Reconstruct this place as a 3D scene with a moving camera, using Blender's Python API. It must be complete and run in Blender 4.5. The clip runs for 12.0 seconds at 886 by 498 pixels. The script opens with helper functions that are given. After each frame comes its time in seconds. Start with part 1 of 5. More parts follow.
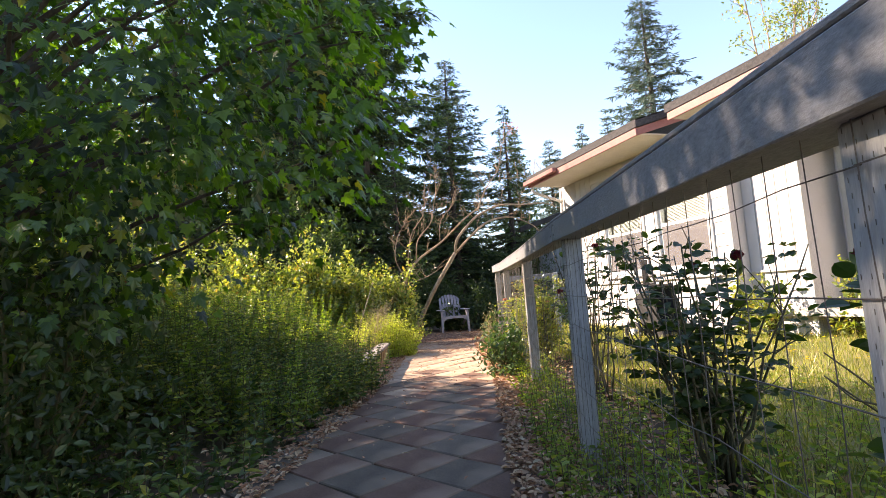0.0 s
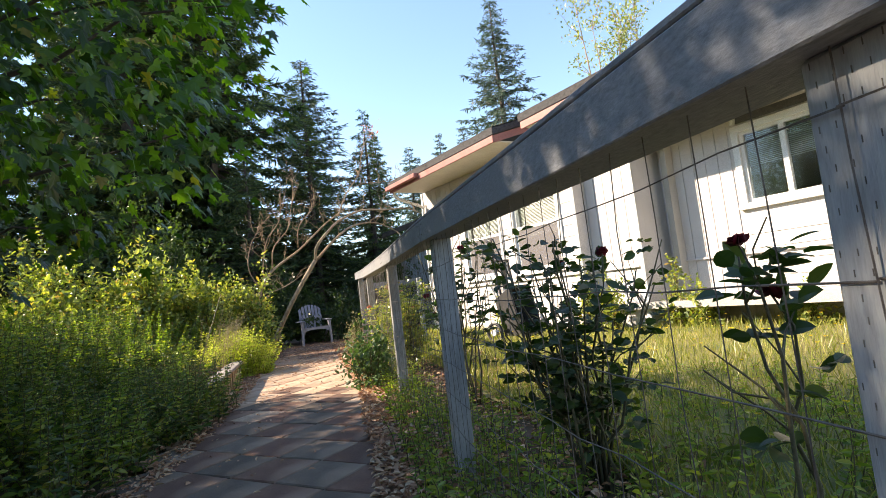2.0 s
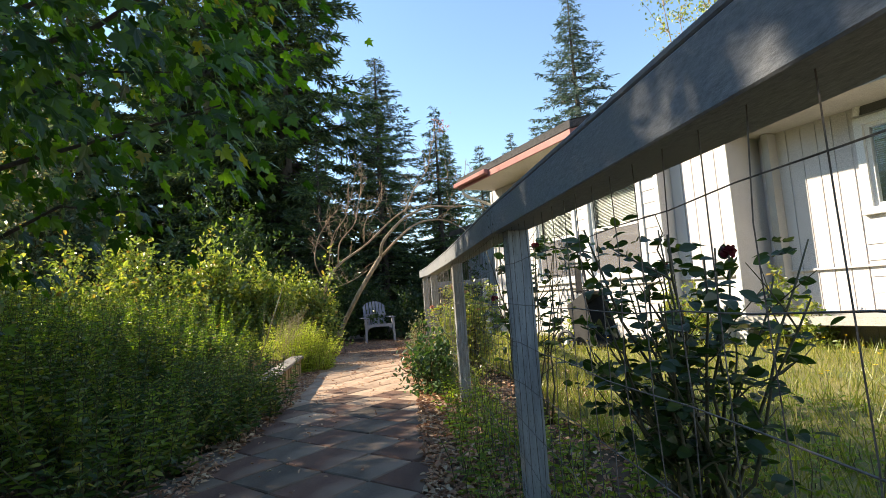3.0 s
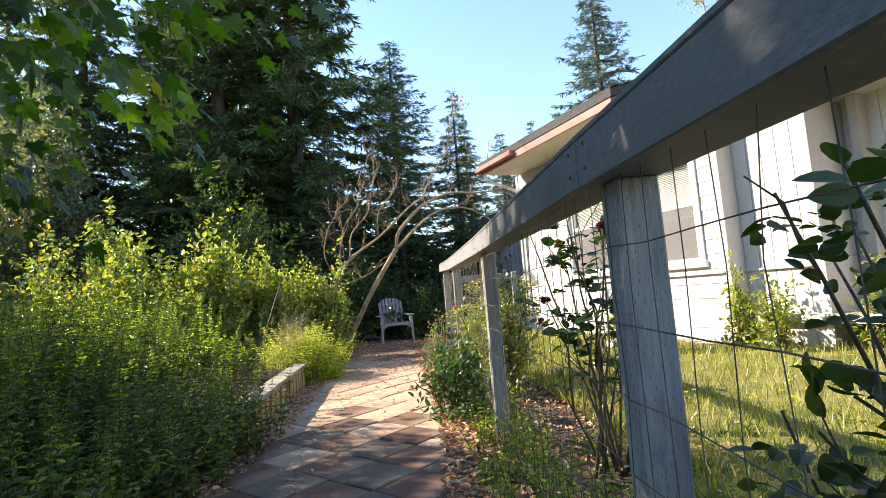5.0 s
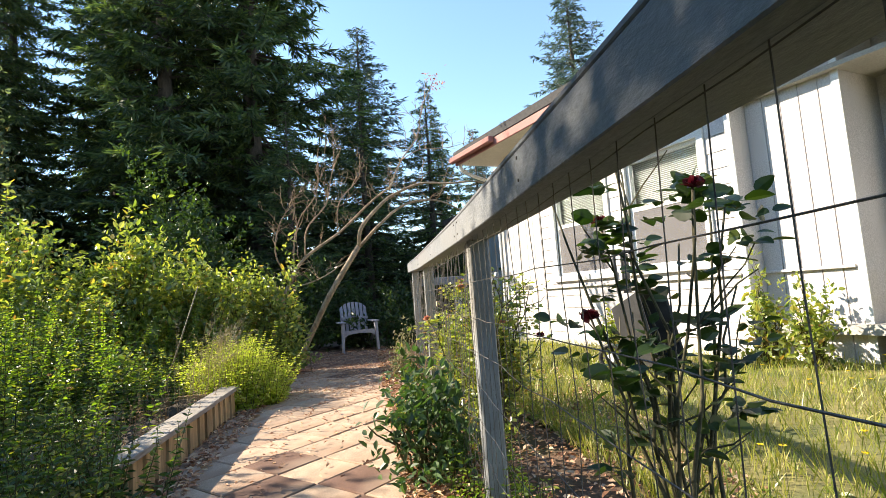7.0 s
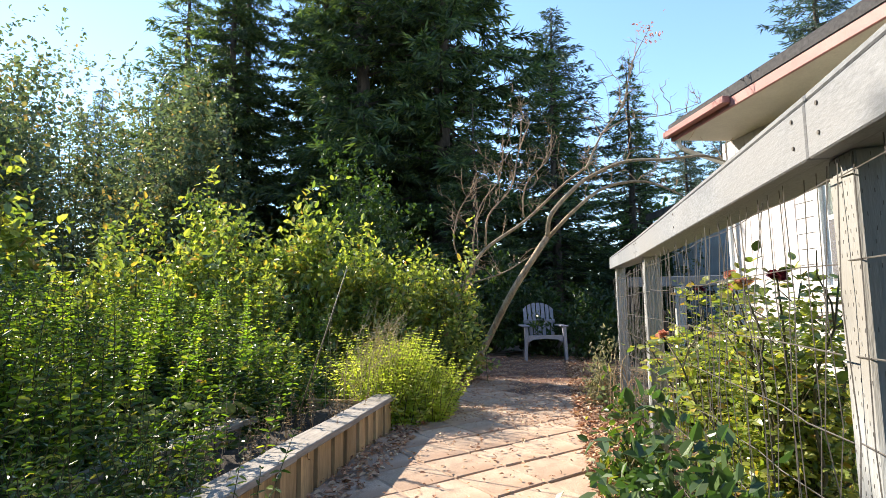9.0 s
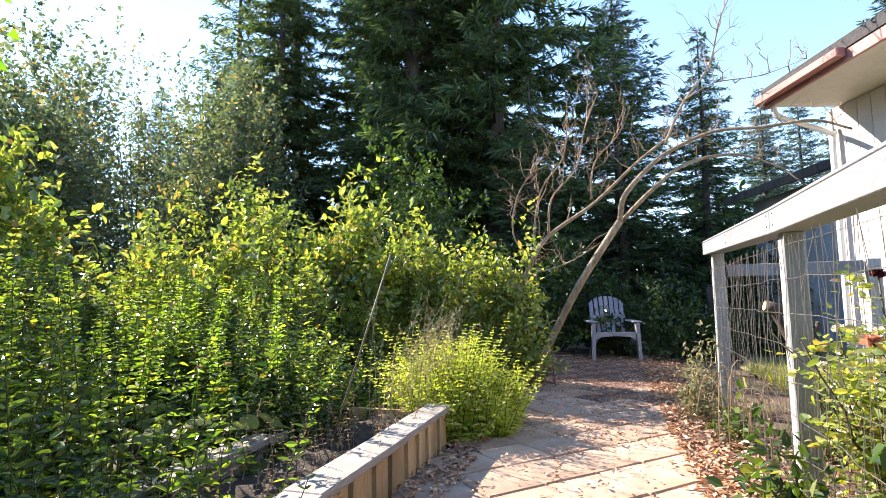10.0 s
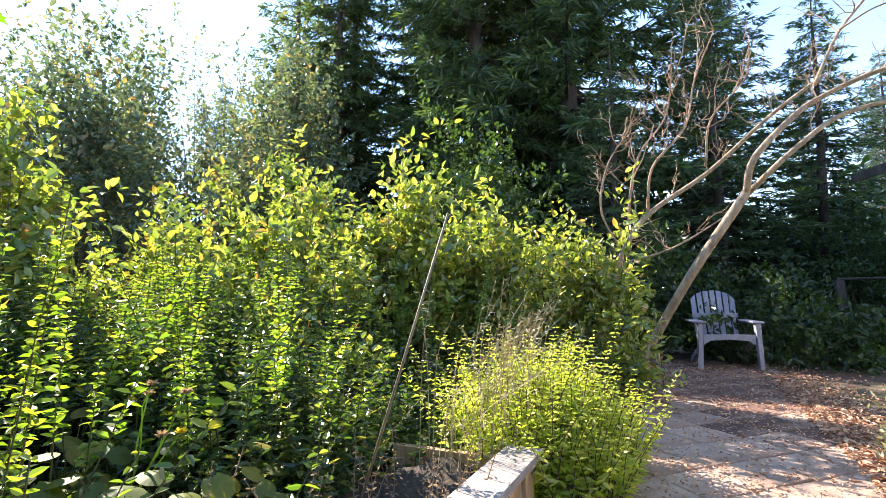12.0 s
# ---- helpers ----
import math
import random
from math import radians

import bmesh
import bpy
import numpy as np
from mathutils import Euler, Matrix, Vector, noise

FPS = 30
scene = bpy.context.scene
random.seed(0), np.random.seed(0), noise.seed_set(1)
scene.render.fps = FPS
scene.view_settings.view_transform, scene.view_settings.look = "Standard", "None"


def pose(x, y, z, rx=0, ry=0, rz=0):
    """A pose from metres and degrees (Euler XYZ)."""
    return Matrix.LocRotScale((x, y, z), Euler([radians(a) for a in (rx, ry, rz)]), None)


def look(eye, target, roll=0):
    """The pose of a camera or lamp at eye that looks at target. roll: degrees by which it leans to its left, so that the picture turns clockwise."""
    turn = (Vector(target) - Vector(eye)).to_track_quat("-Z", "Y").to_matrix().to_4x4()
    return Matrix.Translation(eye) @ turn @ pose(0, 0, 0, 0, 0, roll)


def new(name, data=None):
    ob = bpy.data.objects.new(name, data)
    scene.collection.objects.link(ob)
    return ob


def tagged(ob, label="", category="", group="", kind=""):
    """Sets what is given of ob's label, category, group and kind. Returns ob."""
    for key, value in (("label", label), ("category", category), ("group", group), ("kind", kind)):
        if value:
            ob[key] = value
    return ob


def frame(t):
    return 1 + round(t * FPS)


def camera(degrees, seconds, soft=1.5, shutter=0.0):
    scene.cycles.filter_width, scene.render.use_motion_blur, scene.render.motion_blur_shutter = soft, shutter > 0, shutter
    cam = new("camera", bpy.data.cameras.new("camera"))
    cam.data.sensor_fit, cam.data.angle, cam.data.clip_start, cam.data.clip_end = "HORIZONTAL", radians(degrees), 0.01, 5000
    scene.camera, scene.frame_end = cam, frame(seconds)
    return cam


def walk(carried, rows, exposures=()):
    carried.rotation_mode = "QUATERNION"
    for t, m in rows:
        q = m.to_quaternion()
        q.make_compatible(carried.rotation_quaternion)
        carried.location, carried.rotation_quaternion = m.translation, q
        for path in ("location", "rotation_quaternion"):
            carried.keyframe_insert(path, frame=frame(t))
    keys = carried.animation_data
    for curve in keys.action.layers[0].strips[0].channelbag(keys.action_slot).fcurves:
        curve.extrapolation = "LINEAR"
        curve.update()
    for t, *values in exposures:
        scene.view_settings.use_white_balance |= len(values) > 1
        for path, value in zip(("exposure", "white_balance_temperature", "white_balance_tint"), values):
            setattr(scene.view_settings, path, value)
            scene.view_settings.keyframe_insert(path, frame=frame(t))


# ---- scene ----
cam = camera(80.7, 12.0, soft=0.65)
PATH = [
    (0, (0.353, 0.212, 0.914), (0.088, 2.186, 1.101), -4.1),
    (0.5, (0.353, 0.223, 0.916), (0.138, 2.202, 1.102), -4.5),
    (1, (0.342, 0.26, 0.914), (0.265, 2.25, 1.095), -5.2),
    (1.5, (0.332, 0.345, 0.908), (0.45, 2.334, 1.083), -6.2),
    (2, (0.337, 0.482, 0.91), (0.596, 2.458, 1.076), -6.6),
    (2.5, (0.345, 0.676, 0.91), (0.59, 2.653, 1.089), -5.8),
    (3, (0.359, 0.929, 0.916), (0.363, 2.92, 1.109), -4.0),
    (3.2, (0.358, 1.035, 0.925), (0.246, 3.025, 1.122), -3.3),
    (4.8, (0.326, 1.837, 0.979), (0.221, 3.827, 1.152), -4.4),
    (5, (0.304, 1.979, 0.97), (0.233, 3.97, 1.144), -4.6),
    (5.5, (0.286, 2.317, 0.973), (0.296, 4.309, 1.144), -5.1),
    (6, (0.29, 2.575, 0.995), (0.332, 4.568, 1.161), -5.4),
    (6.5, (0.271, 2.879, 1.0), (0.338, 4.871, 1.168), -5.2),
    (6.7, (0.273, 2.998, 0.991), (0.341, 4.989, 1.163), -4.9),
    (8.3, (0.197, 3.996, 0.998), (-0.156, 5.955, 1.197), -1.8),
    (8.5, (0.169, 4.14, 0.969), (-0.283, 6.077, 1.182), -1.6),
    (9, (0.065, 4.46, 0.973), (-0.587, 6.339, 1.187), -0.7),
    (9.5, (-0.083, 4.786, 0.973), (-0.852, 6.621, 1.175), -0.4),
    (10, (-0.23, 5.083, 0.962), (-1.068, 6.888, 1.158), -0.8),
    (10.5, (-0.394, 5.376, 0.956), (-1.249, 7.174, 1.147), -1.3),
    (11, (-0.571, 5.678, 0.952), (-1.441, 7.469, 1.14), -1.6),
    (11.5, (-0.72, 5.963, 0.939), (-1.689, 7.702, 1.131), -1.5),
    (12, (-0.796, 6.072, 0.947), (-1.847, 7.764, 1.126), -0.4),
]
walk(cam, [(t, look(eye, target, roll)) for t, eye, target, roll in PATH], [(0, 1.76, 8300, 23), (2.0, 1.48, 8000, 15), (3.0, 1.2, 7700, 10), (5.0, 1.58, 7700, 13), (6.0, 1.56, 7600, 10), (6.5, 1.5, 7550, 10), (8.5, 1.28, 7100, 9), (9.5, 1.65, 6950, 14), (10.5, 1.96, 6850, 18), (12, 2.1, 6850, 18)])

# ---- world, sun, exposure ----
SUN_DIR = Vector((-0.974, 0.225, 0.68)).normalized()
world = bpy.data.worlds.new("world")
scene.world = world
world.use_nodes = True
wn = world.node_tree
sky = wn.nodes.new("ShaderNodeTexSky")
sky.sky_type = 'NISHITA'
sky.sun_disc = False
sky.sun_elevation = math.asin(SUN_DIR.z)
sky.sun_rotation = math.atan2(SUN_DIR.x, SUN_DIR.y)
sky.altitude, sky.air_density, sky.dust_density, sky.ozone_density = 100, 1.25, 0.0, 6.0
wn.links.new(sky.outputs[0], wn.nodes["Background"].inputs[0])
wn.nodes["Background"].inputs[1].default_value = 0.15

sun_data = bpy.data.lights.new("sun", 'SUN')
sun_data.energy, sun_data.angle, sun_data.color = 5.0, radians(0.53), (1.0, 0.93, 0.82)
sun = new("sun", sun_data)
sun.matrix_world = look(SUN_DIR * 60, (0, 0, 0))

rng = np.random.default_rng(7)
TAU = 2 * math.pi


# ---- materials ----
def nodes_of(name):
    m = bpy.data.materials.new(name)
    m.use_nodes = True
    return m, m.node_tree, m.node_tree.nodes["Principled BSDF"]


def add(tree, kind, **values):
    n = tree.nodes.new(kind)
    for k, v in values.items():
        n.inputs[k].default_value = v
    return n


def ramp_of(tree, factor, stops):
    r = tree.nodes.new("ShaderNodeValToRGB")
    els = r.color_ramp.elements
    while len(els) < len(stops):
        els.new(0.5)
    for e, (p, c) in zip(els, stops):
        e.position, e.color = p, (*c, 1)
    tree.links.new(factor, r.inputs[0])
    return r


def mixed(tree, a, b, factor, mode='MIX'):
    m = tree.nodes.new("ShaderNodeMix")
    m.data_type, m.blend_type = 'RGBA', mode
    for sock, v in ((m.inputs[0], factor), (m.inputs[6], a), (m.inputs[7], b)):
        if isinstance(v, (int, float)):
            sock.default_value = v
        elif isinstance(v, tuple):
            sock.default_value = (*v, 1)
        else:
            tree.links.new(v, sock)
    return m.outputs[2]


def surface(name, dark, light, scale=8.0, rough=0.8, bump=0.2, fine=90.0, stretch=(1, 1, 1), rand="", spread=0.25, metal=0.0, stain=None):
    """A grained surface: two scales of noise, bump, and a lightness that differs from piece to piece."""
    m, t, p = nodes_of(name)
    co = t.nodes.new("ShaderNodeTexCoord")
    mp = add(t, "ShaderNodeMapping", Scale=stretch)
    t.links.new(co.outputs["Object"], mp.inputs[0])
    big = add(t, "ShaderNodeTexNoise", Scale=scale, Detail=6.0, Roughness=0.6)
    small = add(t, "ShaderNodeTexNoise", Scale=fine, Detail=4.0, Roughness=0.7)
    for n in (big, small):
        t.links.new(mp.outputs[0], n.inputs["Vector"])
    col = ramp_of(t, big.outputs[0], [(0.3, dark), (0.7, light)]).outputs[0]
    grain = ramp_of(t, small.outputs[0], [(0.3, (0.62, 0.62, 0.62)), (0.7, (1.1, 1.1, 1.1))]).outputs[0]
    col = mixed(t, col, grain, 1.0, 'MULTIPLY')
    if stain:
        far = add(t, "ShaderNodeTexNoise", Scale=1.7, Detail=3.0)
        t.links.new(co.outputs["Object"], far.inputs["Vector"])
        k = ramp_of(t, far.outputs[0], [(0.48, (0, 0, 0)), (0.68, (1, 1, 1))]).outputs[0]
        col = mixed(t, col, stain, k)
    if rand:
        src = t.nodes.new("ShaderNodeObjectInfo").outputs["Random"] if rand == "object" else t.nodes.new("ShaderNodeNewGeometry").outputs["Random Per Island"]
        v = ramp_of(t, src, [(0.0, (1 - spread,) * 3), (1.0, (1 + spread,) * 3)]).outputs[0]
        col = mixed(t, col, v, 1.0, 'MULTIPLY')
    t.links.new(col, p.inputs["Base Color"])
    p.inputs["Roughness"].default_value = rough
    p.inputs["Metallic"].default_value = metal
    b = add(t, "ShaderNodeBump", Strength=bump, Distance=0.01)
    t.links.new(small.outputs[0], b.inputs["Height"])
    t.links.new(b.outputs[0], p.inputs["Normal"])
    return m


def leaf(name, stops, glow, through_light=0.4, rough=0.38, gloss=0.6):
    """A thin leaf: each one takes its own colour, and lets light through."""
    m, t, p = nodes_of(name)
    g = t.nodes.new("ShaderNodeNewGeometry")
    co = t.nodes.new("ShaderNodeTexCoord")
    patch = add(t, "ShaderNodeTexNoise", Scale=1.3, Detail=3.0)
    t.links.new(co.outputs["Object"], patch.inputs["Vector"])
    c = ramp_of(t, g.outputs["Random Per Island"], stops).outputs[0]
    v = ramp_of(t, patch.outputs[0], [(0.3, (0.7, 0.7, 0.7)), (0.7, (1.2, 1.2, 1.1))]).outputs[0]
    c = mixed(t, c, v, 1.0, 'MULTIPLY')
    t.links.new(c, p.inputs["Base Color"])
    p.inputs["Roughness"].default_value = rough
    p.inputs["Specular IOR Level"].default_value = gloss
    tr = t.nodes.new("ShaderNodeBsdfTranslucent")
    t.links.new(mixed(t, c, glow, 1.0, 'MULTIPLY'), tr.inputs[0])
    mx = t.nodes.new("ShaderNodeMixShader")
    mx.inputs[0].default_value = through_light
    t.links.new(p.outputs[0], mx.inputs[1])
    t.links.new(tr.outputs[0], mx.inputs[2])
    t.links.new(mx.outputs[0], t.nodes["Material Output"].inputs[0])
    return m


M = dict(
    # pale leaf colour, greyed to include the haze over these edge trees
    airy=leaf("pale airy leaves greyed for haze", [(0, (0.075, 0.105, 0.065)), (0.8, (0.14, 0.175, 0.10)), (0.93, (0.26, 0.22, 0.10)), (1, (0.38, 0.22, 0.09))], (1.4, 1.5, 0.9), 0.40),
    # dust colour, lightened further to carry sunlight on the path
    paver_dust_sun=surface("dusty paver lightened for sun", (0.38, 0.255, 0.18), (0.60, 0.445, 0.325), 9, 0.95, 0.5, 120, rand="object", spread=0.14, stain=(0.36, 0.225, 0.15)),
    soil=surface("soil", (0.075, 0.045, 0.028), (0.18, 0.11, 0.07), 3, 0.95, 0.6, 60, stain=(0.07, 0.085, 0.03)),
    lawn=surface("lawn soil", (0.15, 0.14, 0.045), (0.30, 0.26, 0.095), 2.5, 0.95, 0.6, 70, stain=(0.10, 0.12, 0.04)),
    sand=surface("sand bedding", (0.24, 0.17, 0.125), (0.42, 0.31, 0.23), 4, 0.95, 0.4, 120),
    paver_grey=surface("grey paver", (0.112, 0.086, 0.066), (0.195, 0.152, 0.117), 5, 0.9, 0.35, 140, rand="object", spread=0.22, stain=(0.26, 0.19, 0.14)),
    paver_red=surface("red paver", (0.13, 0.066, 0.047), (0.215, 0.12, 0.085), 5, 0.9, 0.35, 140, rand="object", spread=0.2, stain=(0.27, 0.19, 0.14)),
    post=surface("weathered grey paint", (0.31, 0.33, 0.345), (0.47, 0.485, 0.49), 6, 0.75, 0.35, 70, (1, 1, 0.12), rand="object", spread=0.12, stain=(0.28, 0.27, 0.25)),
    rail=surface("grey painted board", (0.185, 0.20, 0.222), (0.285, 0.30, 0.325), 5, 0.65, 0.25, 120, (1, 0.35, 1), stain=(0.22, 0.225, 0.235)),
    slot=surface("dark treatment slot", (0.11, 0.10, 0.09), (0.17, 0.155, 0.14), 9, 0.9),
    wire=surface("rusted galvanised wire", (0.07, 0.06, 0.055), (0.20, 0.185, 0.17), 20, 0.6, 0.1, 200),
    siding=surface("white siding paint", (0.60, 0.565, 0.56), (0.68, 0.645, 0.64), 2, 0.6, 0.08, 60, stain=(0.56, 0.53, 0.52)),
    soffit=surface("cream soffit paint", (0.62, 0.56, 0.46), (0.70, 0.64, 0.53), 3, 0.7, 0.08),
    fascia=surface("faded red fascia paint", (0.34, 0.13, 0.115), (0.44, 0.19, 0.165), 3, 0.6, 0.1),
    shingle=surface("dark asphalt shingle", (0.035, 0.034, 0.036), (0.085, 0.08, 0.08), 20, 0.9, 0.6, 220),
    vinyl=surface("white vinyl", (0.80, 0.80, 0.79), (0.86, 0.86, 0.85), 3, 0.35, 0.02),
    blind=surface("pale blind", (0.62, 0.64, 0.62), (0.72, 0.74, 0.71), 3, 0.5, 0.02),
    room=surface("room plaster", (0.42, 0.40, 0.37), (0.5, 0.48, 0.45), 2, 0.9, 0.05),
    screen=surface("grey insect screen", (0.10, 0.10, 0.11), (0.14, 0.14, 0.15), 30, 0.8, 0.05),
    foundation=surface("concrete foundation", (0.22, 0.21, 0.2), (0.34, 0.32, 0.3), 5, 0.9, 0.4),
    plank=surface("weathered cap plank", (0.21, 0.185, 0.16), (0.42, 0.375, 0.33), 5, 0.85, 0.4, 60, (1, 0.12, 1), rand="object", spread=0.15),
    board=surface("raw cedar board", (0.34, 0.21, 0.10), (0.56, 0.38, 0.20), 7, 0.8, 0.35, 60, (1, 1, 0.12), rand="object", spread=0.3),
    compost=surface("garden compost", (0.03, 0.022, 0.015), (0.08, 0.06, 0.042), 9, 0.95, 0.8, 50),
    chair=surface("lavender grey plastic", (0.27, 0.265, 0.31), (0.34, 0.335, 0.38), 4, 0.45, 0.05),
    bark=surface("fir bark", (0.045, 0.035, 0.028), (0.13, 0.10, 0.08), 7, 0.95, 0.9, 40, (1, 1, 0.25)),
    limb=surface("pale brown bark", (0.20, 0.14, 0.09), (0.52, 0.40, 0.26), 14, 0.85, 0.8, 60, (1, 1, 0.5)),
    twig=surface("reddish dead twig", (0.24, 0.15, 0.09), (0.46, 0.32, 0.20), 10, 0.85, 0.3),
    stem=surface("green brown stem", (0.07, 0.06, 0.025), (0.15, 0.13, 0.05), 14, 0.8, 0.3),
    cane=surface("rose cane", (0.06, 0.06, 0.03), (0.13, 0.11, 0.06), 14, 0.7, 0.3),
    straw=surface("dry straw", (0.42, 0.34, 0.18), (0.62, 0.53, 0.33), 9, 0.8, 0.2, rand="island", spread=0.2),
    pole=surface("bamboo cane", (0.15, 0.125, 0.08), (0.27, 0.23, 0.15), 10, 0.6, 0.2),
    black=surface("scuffed black plastic", (0.018, 0.018, 0.02), (0.05, 0.05, 0.053), 6, 0.5, 0.15),
    metal=surface("dull steel", (0.25, 0.25, 0.25), (0.38, 0.38, 0.38), 9, 0.45, 0.1, metal=0.8),
    litter=leaf("dry fallen leaves", [(0, (0.25, 0.13, 0.085)), (0.4, (0.49, 0.275, 0.185)), (0.75, (0.62, 0.42, 0.29)), (1, (0.70, 0.56, 0.42))], (1.0, 0.8, 0.6), 0.15, 0.8, 0.15),
    needles=leaf("fir needles", [(0, (0.038, 0.062, 0.038)), (0.55, (0.072, 0.108, 0.05)), (1, (0.165, 0.195, 0.075))], (1.6, 1.9, 0.7), 0.32, 0.5, 0.4),
    # paler and bluer than the near needles: distance haze mixed into the colour
    needles_far=leaf("haze-tinted blue green needles", [(0, (0.05, 0.085, 0.07)), (1, (0.11, 0.155, 0.12))], (1.1, 1.3, 0.9), 0.25, 0.5, 0.5),
    maple=leaf("maple leaves", [(0, (0.016, 0.038, 0.012)), (0.5, (0.045, 0.095, 0.022)), (0.96, (0.13, 0.20, 0.042)), (1, (0.28, 0.17, 0.06))], (1.9, 2.7, 0.4), 0.5, 0.3, 0.8),
    herb=leaf("herb leaves", [(0, (0.025, 0.060, 0.022)), (0.5, (0.063, 0.113, 0.03)), (0.88, (0.14, 0.18, 0.045)), (1, (0.36, 0.31, 0.08))], (1.55, 1.75, 0.5), 0.38),
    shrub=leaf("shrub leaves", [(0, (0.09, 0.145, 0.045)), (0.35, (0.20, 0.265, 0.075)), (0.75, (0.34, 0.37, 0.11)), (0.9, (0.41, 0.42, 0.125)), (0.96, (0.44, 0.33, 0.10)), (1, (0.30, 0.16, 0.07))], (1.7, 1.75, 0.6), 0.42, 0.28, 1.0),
    fresh=leaf("fresh green weed leaves", [(0, (0.09, 0.16, 0.04)), (0.6, (0.17, 0.25, 0.055)), (1, (0.32, 0.34, 0.09))], (1.7, 1.9, 0.4), 0.5),
    broad=leaf("broad yellowing leaves", [(0, (0.09, 0.13, 0.03)), (0.75, (0.17, 0.19, 0.04)), (0.93, (0.30, 0.26, 0.05)), (1, (0.55, 0.36, 0.04))], (1.7, 1.8, 0.4), 0.4, 0.55, 0.3),
    # darker copy of the shrub leaves: woodland shade put into the colour
    shade_leaf=leaf("shade-darkened leaves", [(0, (0.03, 0.055, 0.022)), (1, (0.075, 0.115, 0.035))], (1.4, 1.7, 0.5), 0.4),
    gold=leaf("pale green grass leaves", [(0, (0.36, 0.45, 0.09)), (0.8, (0.55, 0.58, 0.16)), (1, (0.66, 0.6, 0.32))], (1.5, 1.6, 0.5), 0.55),
    grass=leaf("lawn grass", [(0, (0.13, 0.18, 0.035)), (0.5, (0.25, 0.27, 0.06)), (1, (0.46, 0.40, 0.17))], (1.4, 1.5, 0.4), 0.35),
    rose=leaf("dark backlit rose leaves", [(0, (0.022, 0.048, 0.018)), (0.8, (0.045, 0.08, 0.025)), (1, (0.10, 0.13, 0.03))], (1.4, 1.9, 0.4), 0.3, 0.4, 0.5),
    kale=leaf("blue green leaves", [(0, (0.045, 0.09, 0.045)), (1, (0.11, 0.17, 0.06))], (1.2, 1.6, 0.6), 0.3),
    dried=leaf("dried flower heads", [(0, (0.24, 0.17, 0.12)), (1, (0.45, 0.36, 0.25))], (1.2, 1.0, 0.7), 0.3, 0.8, 0.1),
    red=leaf("dark red petals", [(0, (0.05, 0.006, 0.014)), (1, (0.15, 0.014, 0.028))], (1.6, 0.8, 0.8), 0.3),
    pink=leaf("salmon petals", [(0, (0.60, 0.22, 0.17)), (1, (0.76, 0.44, 0.34))], (1.1, 0.9, 0.8), 0.3),
    white=leaf("white petals", [(0, (0.72, 0.66, 0.55)), (1, (0.82, 0.79, 0.72))], (1, 1, 0.9), 0.35),
    yellow=leaf("yellow petals", [(0, (0.70, 0.48, 0.02)), (1, (0.80, 0.62, 0.04))], (1, 1, 0.5), 0.3),
    sage=leaf("grey green dusty leaves", [(0, (0.17, 0.18, 0.12)), (0.7, (0.30, 0.30, 0.20)), (1, (0.42, 0.36, 0.24))], (1.2, 1.2, 0.8), 0.35, 0.7, 0.2),
    hub=surface("white plastic hub", (0.70, 0.70, 0.68), (0.80, 0.80, 0.78), 6, 0.4, 0.05),
)
net, nt, np_ = nodes_of("fine insect screen")
np_.inputs["Base Color"].default_value = (0.22, 0.21, 0.22, 1)
np_.inputs["Roughness"].default_value = 0.8
clear = nt.nodes.new("ShaderNodeBsdfTransparent")
both = nt.nodes.new("ShaderNodeMixShader")
both.inputs[0].default_value = 0.5
nt.links.new(clear.outputs[0], both.inputs[1])
nt.links.new(np_.outputs[0], both.inputs[2])
nt.links.new(both.outputs[0], nt.nodes["Material Output"].inputs[0])
M["net"] = net
glass, gt, gp = nodes_of("window glass")
gp.inputs["Base Color"].default_value = (0.86, 0.92, 0.9, 1)
gp.inputs["Roughness"].default_value = 0.02
gp.inputs["Transmission Weight"].default_value = 1.0
gp.inputs["IOR"].default_value = 1.45
M["glass"] = glass


